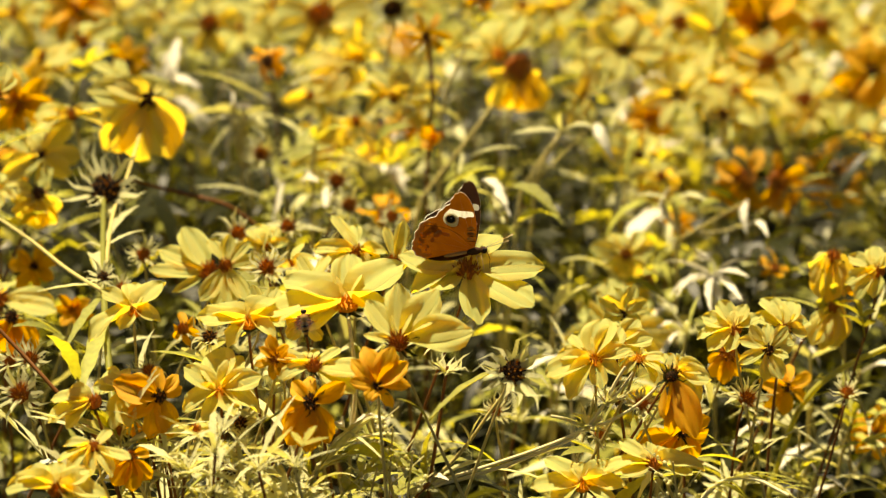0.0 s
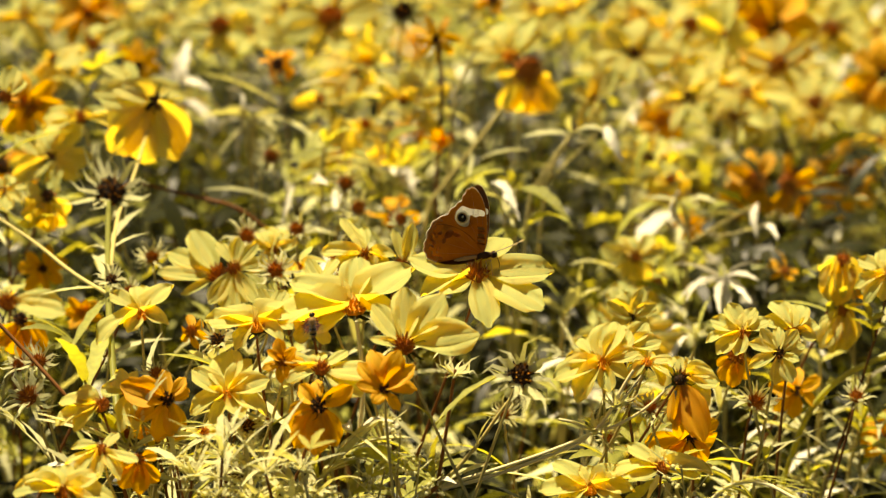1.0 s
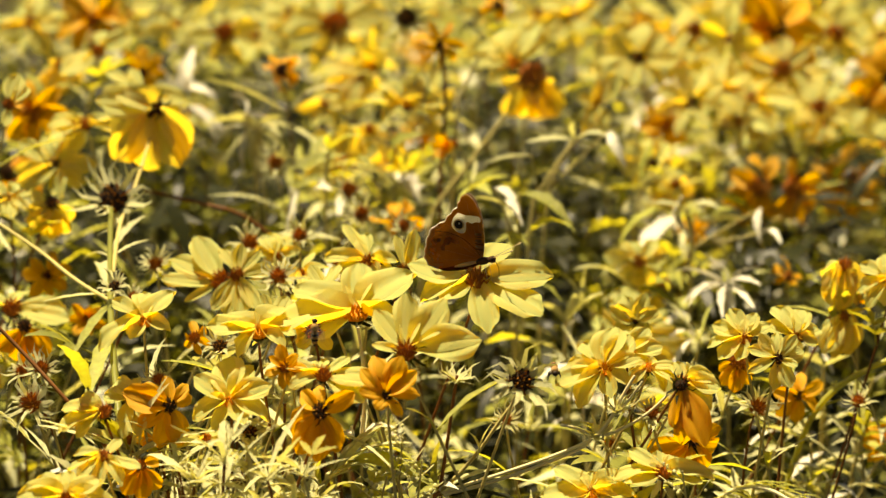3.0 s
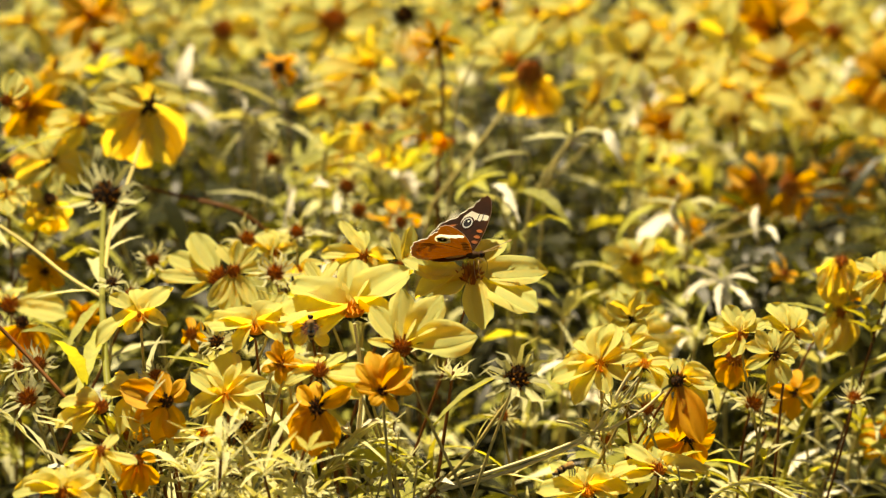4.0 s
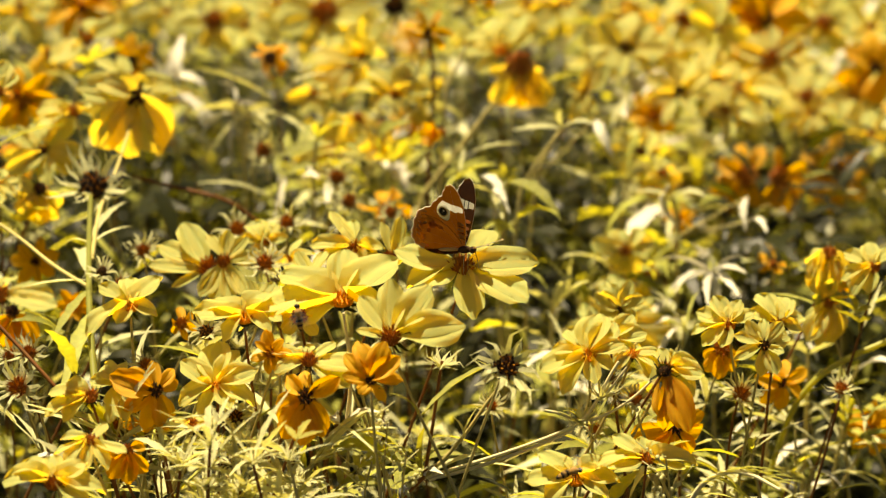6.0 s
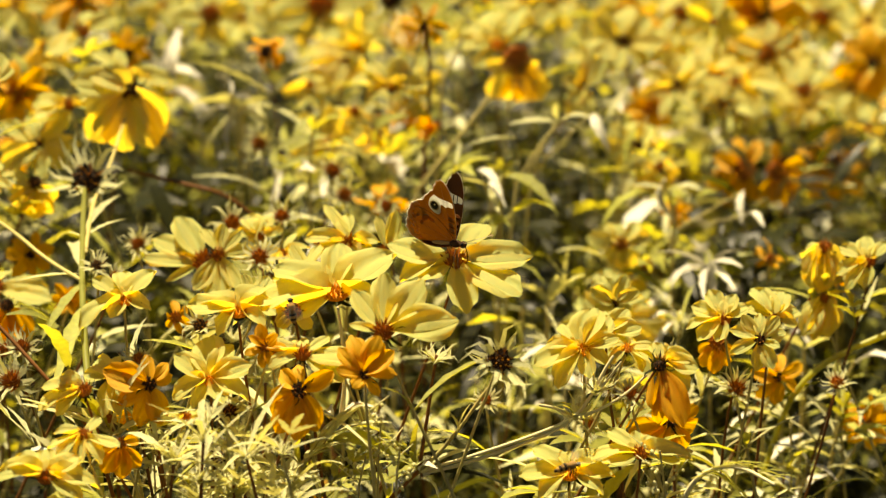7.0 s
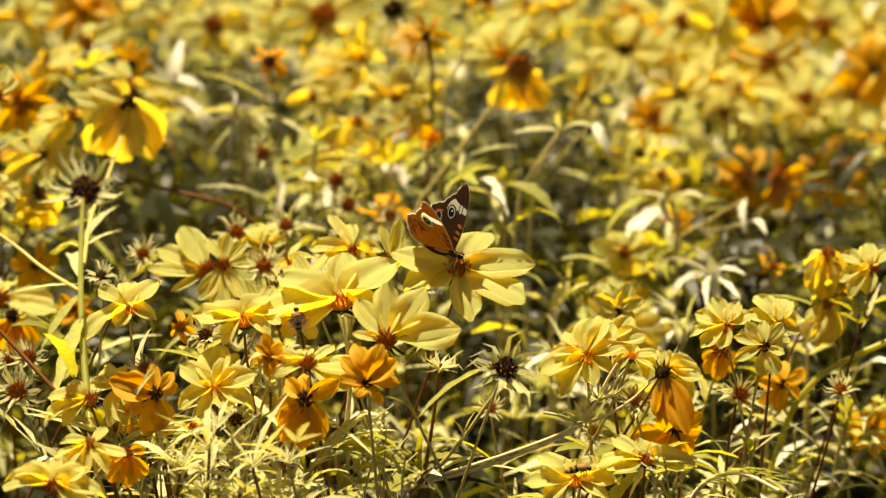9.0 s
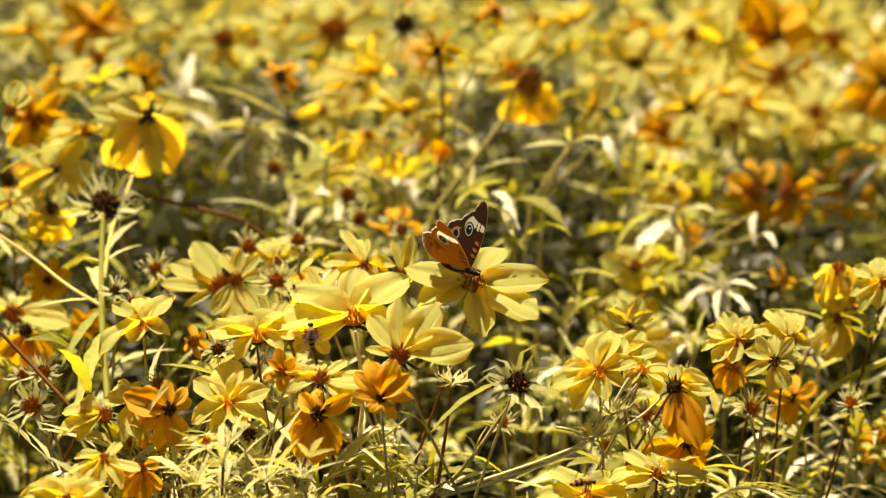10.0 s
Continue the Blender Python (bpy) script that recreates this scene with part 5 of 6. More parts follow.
def front_sprays():
    """Leafy side shoots without flowers, low between the near plants."""
    rnd = random.Random(8)
    for i in range(95):
        y = rnd.uniform(0.74, 1.02)
        x = rnd.uniform(-1, 1) * (0.225 * y + 0.01)
        drop = rnd.uniform(0.262, 0.36)
        if i % 5 == 0:                  # the thick of the leaves at the front
            x, y, drop = rnd.uniform(-0.104, -0.05), rnd.uniform(0.715, 0.76), rnd.uniform(0.322, 0.365)
        if bare(x, y) or (y < 0.95 and (-0.045 < x < 0.09 or x < -0.115)) or (x > 0.09 and y < 0.86):
            continue
        y = max(y, 0.87) if drop < 0.285 else y
        z = 1.2 - y * drop
        lean = Vector((rnd.uniform(-0.2, 0.2), rnd.uniform(-0.03, 0.08), 0))
        top, foot = Vector((x, y, z)), Vector((x, y, 0)) + lean
        plant, at = leafy_plant("leafy green tickseed shoot without a flower", [
            ([foot, foot.lerp(top, 0.6) + Vector((rnd.uniform(-.02, .02), 0, 0)), top], 0.0016, 0.0006, rnd.choice((STEM, STEM_RED, STEM_PALE)))])
        line = [foot.lerp(top, k / 12) for k in range(12, -1, -1)]
        add_leaves(plant, at, line, rnd.choice((8, 10, 12)), rnd, 0.023, (0.0, 0.20), (2, 4, 6, 7, 7, 2, 6) if i % 5 == 0 else (0, 2, 4, 6, 7, 7, 8))
        part("calyx", rnd.choice(BRACTS_STAR), None, plant, m=Matrix.Translation(top - at) @ Matrix.Scale(rnd.uniform(0.007, 0.012), 4))


front_sprays()


# ---- the rest of the field ----
def many(name, verts, tris, materials, index, label, category):
    me = bpy.data.meshes.new(name)
    nv, nt = len(verts), len(tris)
    me.vertices.add(nv)
    me.vertices.foreach_set("co", np.asarray(verts, np.float32).ravel())
    me.loops.add(nt * 3)
    me.loops.foreach_set("vertex_index", np.asarray(tris, np.int32).ravel())
    me.polygons.add(nt)
    me.polygons.foreach_set("loop_start", np.arange(0, nt * 3, 3, dtype=np.int32))
    for m in materials:
        me.materials.append(m)
    me.polygons.foreach_set("material_index", np.asarray(index, np.int32))
    me.polygons.foreach_set("use_smooth", np.ones(nt, bool))
    me.update(calc_edges=True)
    return tagged(new(name, me), label, category, kind="stuff")


def places(g, count, near, far, slope, margin):
    """Points of the ground in a strip that widens with distance."""
    y = near + (far - near) * np.sqrt(g.random(count))
    return g.uniform(-1, 1, count) * (slope * y + margin), y


def blades(g, x, y, z, length, width, upward):
    """Leaf blades: a root, two pairs of edge points and a tip each, bent over."""
    n = len(x)
    a = g.uniform(0, 2 * np.pi, n)
    out = np.stack([np.cos(a), np.sin(a), np.zeros(n)], 1)
    across = np.stack([-np.sin(a), np.cos(a), g.uniform(-0.7, 0.7, n)], 1)
    up = np.array([0, 0, 1.0])
    root = np.stack([x, y, z], 1)
    e0 = upward + g.uniform(-0.5, 0.6, n)
    e1, e2 = e0 - g.uniform(0.1, 0.7, n), e0 - g.uniform(0.5, 1.6, n)
    def go(e, s):
        return (out * np.cos(e)[:, None] + up * np.sin(e)[:, None]) * (length * s)[:, None]
    p1 = root + go(e0, 0.35)
    p2 = p1 + go(e1, 0.35)
    p3 = p2 + go(e2, 0.30)
    w = (across * (width / 2)[:, None])
    v = np.stack([root, p1 - w, p1 + w, p2 - w * 0.75, p2 + w * 0.75, p3], 1).reshape(-1, 3)
    t = np.array([[0, 1, 2], [1, 3, 4], [1, 4, 2], [3, 5, 4]])
    return v, (np.arange(n)[:, None, None] * 6 + t).reshape(-1, 3), 4


def foliage():
    g = np.random.default_rng(3)
    vs, ts, ix, k = [], [], [], 0
    for count, near, far, slope, margin, low, high, size in (
            (185000, 0.80, 3.2, 0.30, 0.35, 0.2, 0.87, 1.0), (30000, 3.0, 7.0, 0.30, 0.4, 0.3, 0.95, 1.6),
            (6500, 0.98, 2.0, 0.25, 0.05, 0.84, 0.965, 0.72), (240000, -1.0, 6.5, 0.30, 1.5, 0.2, 0.86, 1.35), (40000, -3.0, 11.0, 0.30, 3.0, 0.2, 0.86, 1.8)):
        x, y = places(g, count, near, far, slope, margin)
        z = low + (high - low) * g.random(count) ** 0.75
        keep = (y > 0.72) | (np.abs(x) > 0.5 + 0.2 * np.abs(y)) | (z < 0.72)
        x, y, z = x[keep], y[keep], z[keep]
        count = len(x)
        length = g.uniform(0.028, 0.075, count) * size
        v, t, per = blades(g, x, y, z, length, length * g.uniform(0.07, 0.15 if low < 0.8 else 0.24, count), 0.45)
        vs.append(v)
        ts.append(t + k)
        # Painted shade: upper leaves get lit tones and bleached glints, lower ones near-black.
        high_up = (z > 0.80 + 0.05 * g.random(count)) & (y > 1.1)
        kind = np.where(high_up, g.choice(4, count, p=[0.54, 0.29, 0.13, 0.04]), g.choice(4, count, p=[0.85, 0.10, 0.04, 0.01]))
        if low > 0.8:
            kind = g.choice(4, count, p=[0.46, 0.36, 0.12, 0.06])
        # Leaves in the gaps lose their light tones, so shade is coloured in.
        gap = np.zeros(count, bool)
        for cx, cy, rx, ry in SHADE_GAPS:
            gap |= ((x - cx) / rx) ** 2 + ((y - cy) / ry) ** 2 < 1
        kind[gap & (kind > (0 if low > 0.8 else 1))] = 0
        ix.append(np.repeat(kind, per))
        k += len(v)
    many("foliage", np.concatenate(vs), np.concatenate(ts), [LEAF_SHADED, LEAF_MID, LEAF_PALE, LEAF_DRY], np.concatenate(ix),
         "dense narrow green leaves between the tickseed stems, shade-dark below", "foliage")


def stems():
    g = np.random.default_rng(4)
    vs, ts, ix, k = [], [], [], 0
    for count, near, far, slope, margin in ((1500, 0.95, 3.4, 0.24, 0.1), (7000, -1.0, 7.0, 0.32, 1.7)):
        x, y = places(g, count, near, far, slope, margin)
        grown = np.array([not bare(a, b) for a, b in zip(x, y)])
        x, y = x[grown], y[grown]
        count = len(x)
        top = np.where((np.abs(x) < 0.4) & (y < 0.75), g.uniform(0.4, 0.62, count), g.uniform(0.6, 0.95, count))
        dx, dy = g.normal(0, 0.2, count), g.normal(0, 0.2, count)
        r = g.uniform(0.0008, 0.0018, count)
        rings = []
        for s in (0.0, 0.5, 1.0):
            c = np.stack([x + dx * s * s, y + dy * s * s, top * s], 1)
            for a in (0, 2.1, 4.2):
                rings.append(c + np.stack([np.cos(a) * r, np.sin(a) * r, r * 0], 1))
        v = np.stack(rings, 1).reshape(-1, 3)
        t = []
        for ring, j in itertools.product((0, 3), range(3)):
            a, b = ring + j, ring + (j + 1) % 3
            t += [[a, b, b + 3], [a, b + 3, a + 3]]
        ts.append((np.arange(count)[:, None, None] * 9 + np.array(t)).reshape(-1, 3) + k)
        vs.append(v)
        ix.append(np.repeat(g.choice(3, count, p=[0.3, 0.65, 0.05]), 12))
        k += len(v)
    many("plant_stems", np.concatenate(vs), np.concatenate(ts), [STEM_SHADED, STEM_RED, STEM_PALE], np.concatenate(ix),
         "thin upright plant stems, reddish and shade-darkened green", "stems")


def far_blossoms():
    g = np.random.default_rng(6)
    vs, ts, ix, k = [], [], [], 0
    for count, near, far, slope, margin in ((620, 3.2, 6.5, 0.28, 0.3), (3600, -1.0, 6.5, 0.30, 1.5), (1500, -3.0, 11.0, 0.30, 3.0)):
        x, y = places(g, count, near, far, slope, margin)
        keep = (np.abs(x) > 0.30 + 0.26 * np.abs(y)) | (y > 3.2)
        x, y = x[keep], y[keep]
        n = len(x)
        z = g.normal(0.97, 0.05, n)
        r = g.uniform(0.018, 0.026, n)
        e, a = np.radians(g.uniform(10, 85, n)), g.uniform(0, 2 * np.pi, n)
        nrm = np.stack([np.cos(e) * np.cos(a), np.cos(e) * np.sin(a), np.sin(e)], 1)
        s = np.cross(nrm, [0.2, 0.1, 1.0])
        s /= np.linalg.norm(s, axis=1)[:, None]
        u = np.cross(nrm, s)
        c = np.stack([x, y, z], 1)
        for p in range(8):
            b = p * np.pi / 4 + g.uniform(-0.15, 0.15, n)
            d = s * np.cos(b)[:, None] + u * np.sin(b)[:, None]
            q = -s * np.sin(b)[:, None] + u * np.cos(b)[:, None]
            lift = nrm * g.uniform(-0.4, 0.3, n)[:, None]
            R = r[:, None]
            v = np.stack([c + d * R * 0.12, c + (d * 0.6 - q * 0.22 + lift * 0.4) * R, c + (d * 0.6 + q * 0.22 + lift * 0.4) * R, c + (d * 0.98 - q * .1 + lift) * R, c + (d * 0.98 + q * .1 + lift) * R], 1).reshape(-1, 3)
            t = np.array([[0, 1, 2], [1, 3, 4], [1, 4, 2]])
            ts.append((np.arange(n)[:, None, None] * 5 + t).reshape(-1, 3) + k)
            vs.append(v)
            ix.append(np.repeat(g.choice(2, n, p=[0.88, 0.12]), 3))
            k += len(v)
        ring = [c + nrm * (r * 0.15)[:, None]] + [c + (s * math.cos(b) + u * math.sin(b)) * (r * 0.18)[:, None] + nrm * 0.001 for b in (0, 1.26, 2.51, 3.77, 5.03)]
        v = np.stack(ring, 1).reshape(-1, 3)
        t = np.array([[0, j, j % 5 + 1] for j in range(1, 6)])
        ts.append((np.arange(n)[:, None, None] * 6 + t).reshape(-1, 3) + k)
        vs.append(v)
        ix.append(np.full(n * 5, 2))
        k += len(v)
    many("far_blossoms", np.concatenate(vs), np.concatenate(ts), [PETAL_FAR, PETAL_OLD_SHADED, DISC], np.concatenate(ix),
         "yellow tickseed blossoms over the rest of the field", "flowers")


def back_blossoms():
    """The blossoms behind the nearer plants, petal by petal, in one mesh."""
    rnd = random.Random(33)
    shapes = {}
    for style, group in PETALS.items():
        for i, me in enumerate(group):
            co = np.empty(len(me.vertices) * 3, np.float32)
            me.vertices.foreach_get("co", co)
            tris = [t for p in me.polygons for t in ((p.vertices[0], p.vertices[1], p.vertices[2]), (p.vertices[0], p.vertices[2], p.vertices[3]))]
            shapes[style, i] = (co.reshape(-1, 3), np.array(tris))
    ring = [(0.0, 0.0, 0.13)] + [(0.17 * math.cos(a), 0.17 * math.sin(a), 0.05) for a in np.linspace(0, 2 * math.pi, 9)[:-1]]
    disc = (np.array(ring), np.array([(0, j, j % 8 + 1) for j in range(1, 9)]))
    vs, ts, ix, k = [], [], [], 0

    def put(shape, m, material):
        nonlocal k
        m = np.array(m)
        vs.append(shape[0] @ m[:3, :3].T + m[:3, 3])
        ts.append(shape[1] + k)
        ix.append(np.full(len(shape[1]), material))
        k += len(shape[0])

    for _ in range(BACK):
        y = 1.3 + 2.1 * rnd.random()
        c = Vector((rnd.uniform(-1, 1) * (0.27 * y + 0.22), y, min(1.04, rnd.gauss(0.96, 0.05))))
        if bare(c.x, c.y):
            continue
        style = rnd.choices(["fresh", "cup", "droop", "old", "wilt"], [10, 4, 4, 1.6, 0.8])[0]
        m = flower_frame(c, rnd.uniform(15, 60), max(-75, min(75, rnd.gauss(0, 50)))) @ Matrix.Scale(rnd.uniform(0.021, 0.028), 4)
        put(disc, m, rnd.choice((2, 2, 3)))
        n = rnd.choice((7, 8, 8))
        mid, spread = RISE[style]
        for i in range(n):
            e, size = mid + rnd.uniform(-spread, spread), rnd.uniform(0.8, 1.05)
            put(shapes[style, rnd.randrange(len(PETALS[style]))], m @ pose(0, 0, 0, 0, 0, 360 * (i + rnd.uniform(-.2, .2)) / n) @ pose(0, 0, 0, rnd.uniform(-24, 24), -e, 0)
                @ Matrix.Translation((0.1, 0, 0)) @ Matrix.Scale(size, 4), 1 if style in ("old", "wilt") else 0)
    many("back_blossoms", np.concatenate(vs), np.concatenate(ts), [PETAL_FAR, PETAL_OLD_SHADED, DISC, DISC_DARK], np.concatenate(ix),
         "yellow tickseed blossoms packed behind the nearer plants", "flowers")


BACK = 270
back_blossoms()
foliage()
stems()
far_blossoms()


# ---- butterfly ----
def plain(name, colour, rough=0.6, thin=None, share=0.0, size=500, spread=0.3):
    return leafy(name, colour, thin or (0, 0, 0), share, rough, size, spread, 0.25, 0, 0.12)


WING_UNDER = plain("wing_rust", (0.82, 0.24, 0.036), 0.6, (0.97, 0.39, 0.075), 0.72, 420, 0.6)
WING_OVER = plain("wing_dark", (0.006, 0.004, 0.003), 0.9, (0.80, 0.38, 0.12), 0.24, 260, 0.4)
WING_CREAM = plain("wing_cream", (0.95, 0.92, 0.82), 0.6, (0.99, 0.95, 0.82), 0.75, 500, 0.1)
WING_BLACK = plain("wing_black", (0.006, 0.005, 0.006), 0.45)
WING_ORANGE = plain("wing_orange", (0.50, 0.13, 0.02), 0.6, (0.95, 0.7, 0.5), 0.6)
WING_TAN = plain("wing_tan", (0.50, 0.30, 0.12), 0.6, (0.95, 0.85, 0.6), 0.5)
WING_BLOT = plain("wing_blot", (0.20, 0.05, 0.008), 0.6, (0.80, 0.62, 0.5), 0.85)
WING_RIM = plain("wing_rim", (0.60, 0.22, 0.04), 0.6, (0.96, 0.80, 0.6), 0.85, 260, 0.5)
FUR = plain("fur_brown", (0.05, 0.024, 0.01), 0.8)
BEE_DARK = plain("bee_dark", (0.03, 0.02, 0.012), 0.4)
BEE_PALE = plain("bee_pale", (0.30, 0.17, 0.05), 0.7)
BEE_WING = plain("bee_wing", (0.8, 0.76, 0.66), 0.25)
BEE_WING.node_tree.nodes["Principled BSDF"].inputs["Alpha"].default_value = 0.03
MM = 0.001


def sheet(outline, y0, y1, inner=None):
    """A flat plate in the XZ plane with the given outline in millimetres; inner: material of the second face."""
    bm = bmesh.new()
    a = [bm.verts.new((x * MM, y0 * MM, z * MM)) for x, z in outline]
    b = [bm.verts.new((x * MM, y1 * MM, z * MM)) for x, z in outline]
    faces = [bm.faces.new(a), bm.faces.new(b[::-1])]
    n = len(a)
    for i in range(n):
        f = bm.faces.new((a[i], b[i], b[(i + 1) % n], a[(i + 1) % n]))
        f.material_index = 2 if inner else 0
    if inner:
        faces[1].material_index = 1
    bmesh.ops.recalc_face_normals(bm, faces=bm.faces)
    bmesh.ops.triangulate(bm, faces=faces)
    return bm


def holed_sheet(outline, hole, y0, y1):
    """A flat plate like sheet(), open where the hole is; the two faces carry materials 0 and 1, the rims 2."""
    bm = bmesh.new()
    loops = []
    for y, index in ((y0, 0), (y1, 1)):
        edges, rims = [], []
        for line in (outline, hole):
            vs = [bm.verts.new((x * MM, y * MM, z * MM)) for x, z in line]
            edges += [bm.edges.new((vs[i], vs[(i + 1) % len(vs)])) for i in range(len(vs))]
            rims.append(vs)
        made_faces = bmesh.ops.triangle_fill(bm, use_beauty=True, use_dissolve=False, edges=edges)["geom"]
        for f in made_faces:
            if isinstance(f, bmesh.types.BMFace):
                f.material_index = index
        loops.append(rims)
    for a, b in zip(*loops):
        n = len(a)
        for i in range(n):
            bm.faces.new((a[i], b[i], b[(i + 1) % n], a[(i + 1) % n])).material_index = 2
    bmesh.ops.recalc_face_normals(bm, faces=bm.faces)
    return bm


def round_line(points, n=5):
    """A closed, smoothed outline in two dimensions."""
    return [(p.x, p.y) for p in smooth_line([Vector((*q, 0)) for q in points], n)]


def blob(cx, cz, rx, rz, tilt=0.0, n=14):
    c, s = math.cos(radians(tilt)), math.sin(radians(tilt))
    out = []
    for i in range(n):
        a = 2 * math.pi * i / n
        x, z = rx * math.cos(a), rz * math.sin(a)
        out.append((cx + x * c - z * s, cz + x * s + z * c))
    return out


LEADING = [(0, 0), (2.3, 4.8), (3.9, 9.7), (4.8, 14), (5.3, 18.5), (4.8, 23.3), (3.6, 26.2)]
MARGIN = [(3.6, 26.2), (1.8, 27.0), (-0.9, 25.6), (-3.2, 22.8), (-6.6, 21.0), (-10.6, 18.3), (-15.6, 17.1), (-19.3, 13.6), (-22.0, 9.2), (-23.3, 6.2), (-22.6, 2.6), (-19.6, 0.3)]
INNER = [(-19.6, 0.3), (-16.5, -1.2), (-11.5, -2.2), (-5.8, -2.3), (-1.2, -1.4), (0, 0)]


def wing_outline():
    edge = smooth_line([Vector((x, z, 0)) for x, z in MARGIN], 5)
    wavy = []
    for i, p in enumerate(edge):
        d = (edge[min(i + 1, len(edge) - 1)] - edge[max(i - 1, 0)]).normalized()
        wavy.append(p + Vector((-d.y, d.x, 0)) * (0.28 * math.sin(i * 1.35) if 3 < i < len(edge) - 3 else 0))
    edge = [(p.x, p.y) for p in wavy]
    return round_line(LEADING, 4)[:-1] + edge[:-1] + round_line(INNER, 4)[:-1], edge


def wing(name, butterfly, side):
    """One pair of joined wings; side -1: the right ones, 1: the left ones. Closed, they stand upright over the body."""
    outline, edge = wing_outline()
    t = 0.12
    band = round_line([(-3.4, 20.6), (-0.6, 18.9), (1.6, 18.2), (4.5, 16.9), (4.2, 14.8), (2.2, 15.3), (0.6, 15.0), (-1.2, 16.2), (-2.4, 13.4), (-4.0, 12.0), (-6.6, 13.2), (-7.6, 16.0), (-6.2, 18.8), (-3.4, 20.6)], 3)[:-1]
    bm = holed_sheet(outline, band, side * t, -side * t)
    me = bpy.data.meshes.new(name)
    bm.to_mesh(me)
    bm.free()
    for m in (WING_UNDER, WING_OVER, WING_CREAM):
        me.materials.append(m)
    w = part(name, me, None, butterfly, "rust-brown below and dark above, with eyespots")
    rim = [(x, z) for x, z in edge[9:]]
    cx, cz = -6.0, 9.0
    grown = [(cx + (x - cx) * 1.012, cz + (z - cz) * 1.012) for x, z in rim]
    shrunk = [(cx + (x - cx) * 0.985, cz + (z - cz) * 0.985) for x, z in rim]
    part("fringe", sheet(grown + shrunk[::-1], -t * 1.4, t * 1.4), WING_CREAM, w, "pale scalloped wing edge")
    part("white_band", sheet(band, -t, t), WING_CREAM, w, "cream band across the wing")
    for out in (1, -1):                     # underside, then upper side
        y = side * out * t

        def lay(label_name, shape, level, material, label=""):
            part(label_name, sheet(shape, y, y + side * out * 0.05 * level), material, w, label)
        if out > 0:
            lay("eyespot_ring", blob(-4.7, 15.9, 3.0, 3.0), 2, WING_CREAM)
            lay("eyespot_ring", blob(-4.7, 15.9, 2.2, 2.2), 3, WING_TAN)
            lay("eyespot", blob(-4.7, 15.9, 1.7, 1.7), 4, WING_BLACK, "black eyespot")
            lay("eyespot_glint", blob(-4.3, 16.3, 0.4, 0.4, 0, 8), 5, WING_CREAM)
        else:
            for x, z in ((0.0, 16.8), (2.0, 16.6)):
                lay("dark_line", blob(x, z, 0.18, 2.2, -12), 2, WING_BLACK)
            lay("eyespot_ring", blob(-4.4, 15.0, 2.9, 3.1), 3, WING_OVER)
            lay("eyespot_ring", blob(-4.4, 15.0, 2.3, 2.5), 4, WING_CREAM)
            lay("eyespot", blob(-4.4, 15.0, 1.75, 1.9), 5, WING_BLACK, "black eyespot")
            lay("eyespot_glint", blob(-4.0, 15.6, 0.5, 0.5, 0, 8), 6, WING_CREAM)
        for z, x in ((10.2, 1.6), (7.6, 0.9), (5.3, 0.2)):
            lay("orange_bar", blob(x, z, 1.5, 0.7, -20), 1, WING_RIM if out > 0 else WING_ORANGE)
            lay("dark_line", blob(x - 0.1, z - 1.15, 1.7, 0.16, -20), 2, WING_BLACK)
        if out > 0:
            seam = [(-16.5, 15.2), (-12.5, 14.6), (-8.0, 12.4), (-4.4, 9.2), (-2.0, 5.6), (-0.4, 1.8)]
            v, f = tube([(x * MM, (y + side * 0.06) * MM, z * MM) for x, z in round_line(seam, 4)], [0.00009] * (4 * 5 + 1), 4)
            part("wing_seam", mesh("wing_seam", v, f, WING_BLACK), None, w)
            for x, z, a, b, tilt in ((-11.6, 10.4, 2.3, 1.3, 30), (-8.6, 9.4, 1.7, 0.9, -30), (-14.4, 8.2, 1.2, 0.8, 60), (-15.0, 11.4, 1.1, 0.7, 20), (-17.6, 1.6, 0.9, 0.7, 0)):
                lay("dark_blotch", blob(x, z, a, b, tilt, 11), 1, WING_BLOT)
            inner = [(cx + (x - cx) * k, cz + (z - cz) * k) for (x, z), k in zip(rim, itertools.cycle((0.84, 0.86, 0.88, 0.86, 0.83)))]
            n = len(rim) * 5 // 12
            lay("wing_rim", shrunk[n:] + inner[n:][::-1], 1, WING_RIM)
            for x, z, a, b, tilt in ((-17.6, 12.0, 0.5, 0.8, 40), (-19.0, 9.4, 0.5, 0.8, 30), (-19.4, 6.8, 0.5, 0.8, 10), (-18.2, 4.2, 0.5, 0.7, -10)):
                lay("dark_blotch", blob(x, z, a, b, tilt, 9), 2, WING_BLOT)
            for x, z in ((-17.0, 10.8), (-18.4, 8.2), (-17.4, 5.6)):
                lay("tan_spot", blob(x, z, 0.8, 1.0, 30, 9), 1, WING_ORANGE)
        else:
            lay("eyespot_ring", blob(-12.2, 12.6, 2.2, 2.2), 1, WING_CREAM)
            lay("eyespot", blob(-12.2, 12.6, 1.6, 1.6), 2, WING_BLACK, "black eyespot")
            lay("orange_bar", round_line([(-9, 15), (-13, 15.2), (-17.5, 12), (-20, 8), (-18.6, 7.6), (-16, 10.8), (-12.5, 13.6), (-9, 15)], 3)[:-1], 1, WING_ORANGE)
    for x, z in ((4.4, 20), (1.5, 25.5), (-3.4, 21.6), (-9.6, 17.4), (-15.2, 16.2), (-20.4, 10.5), (-21.8, 4.5), (-15, -0.9)):
        v, f = tube([(x * k * MM, side * t * 1.15 * MM, z * k * MM) for k in (0.04, 0.35, 0.7, 0.97)], [0.00006, 0.00004, 0.00003, 0.00002], 4)
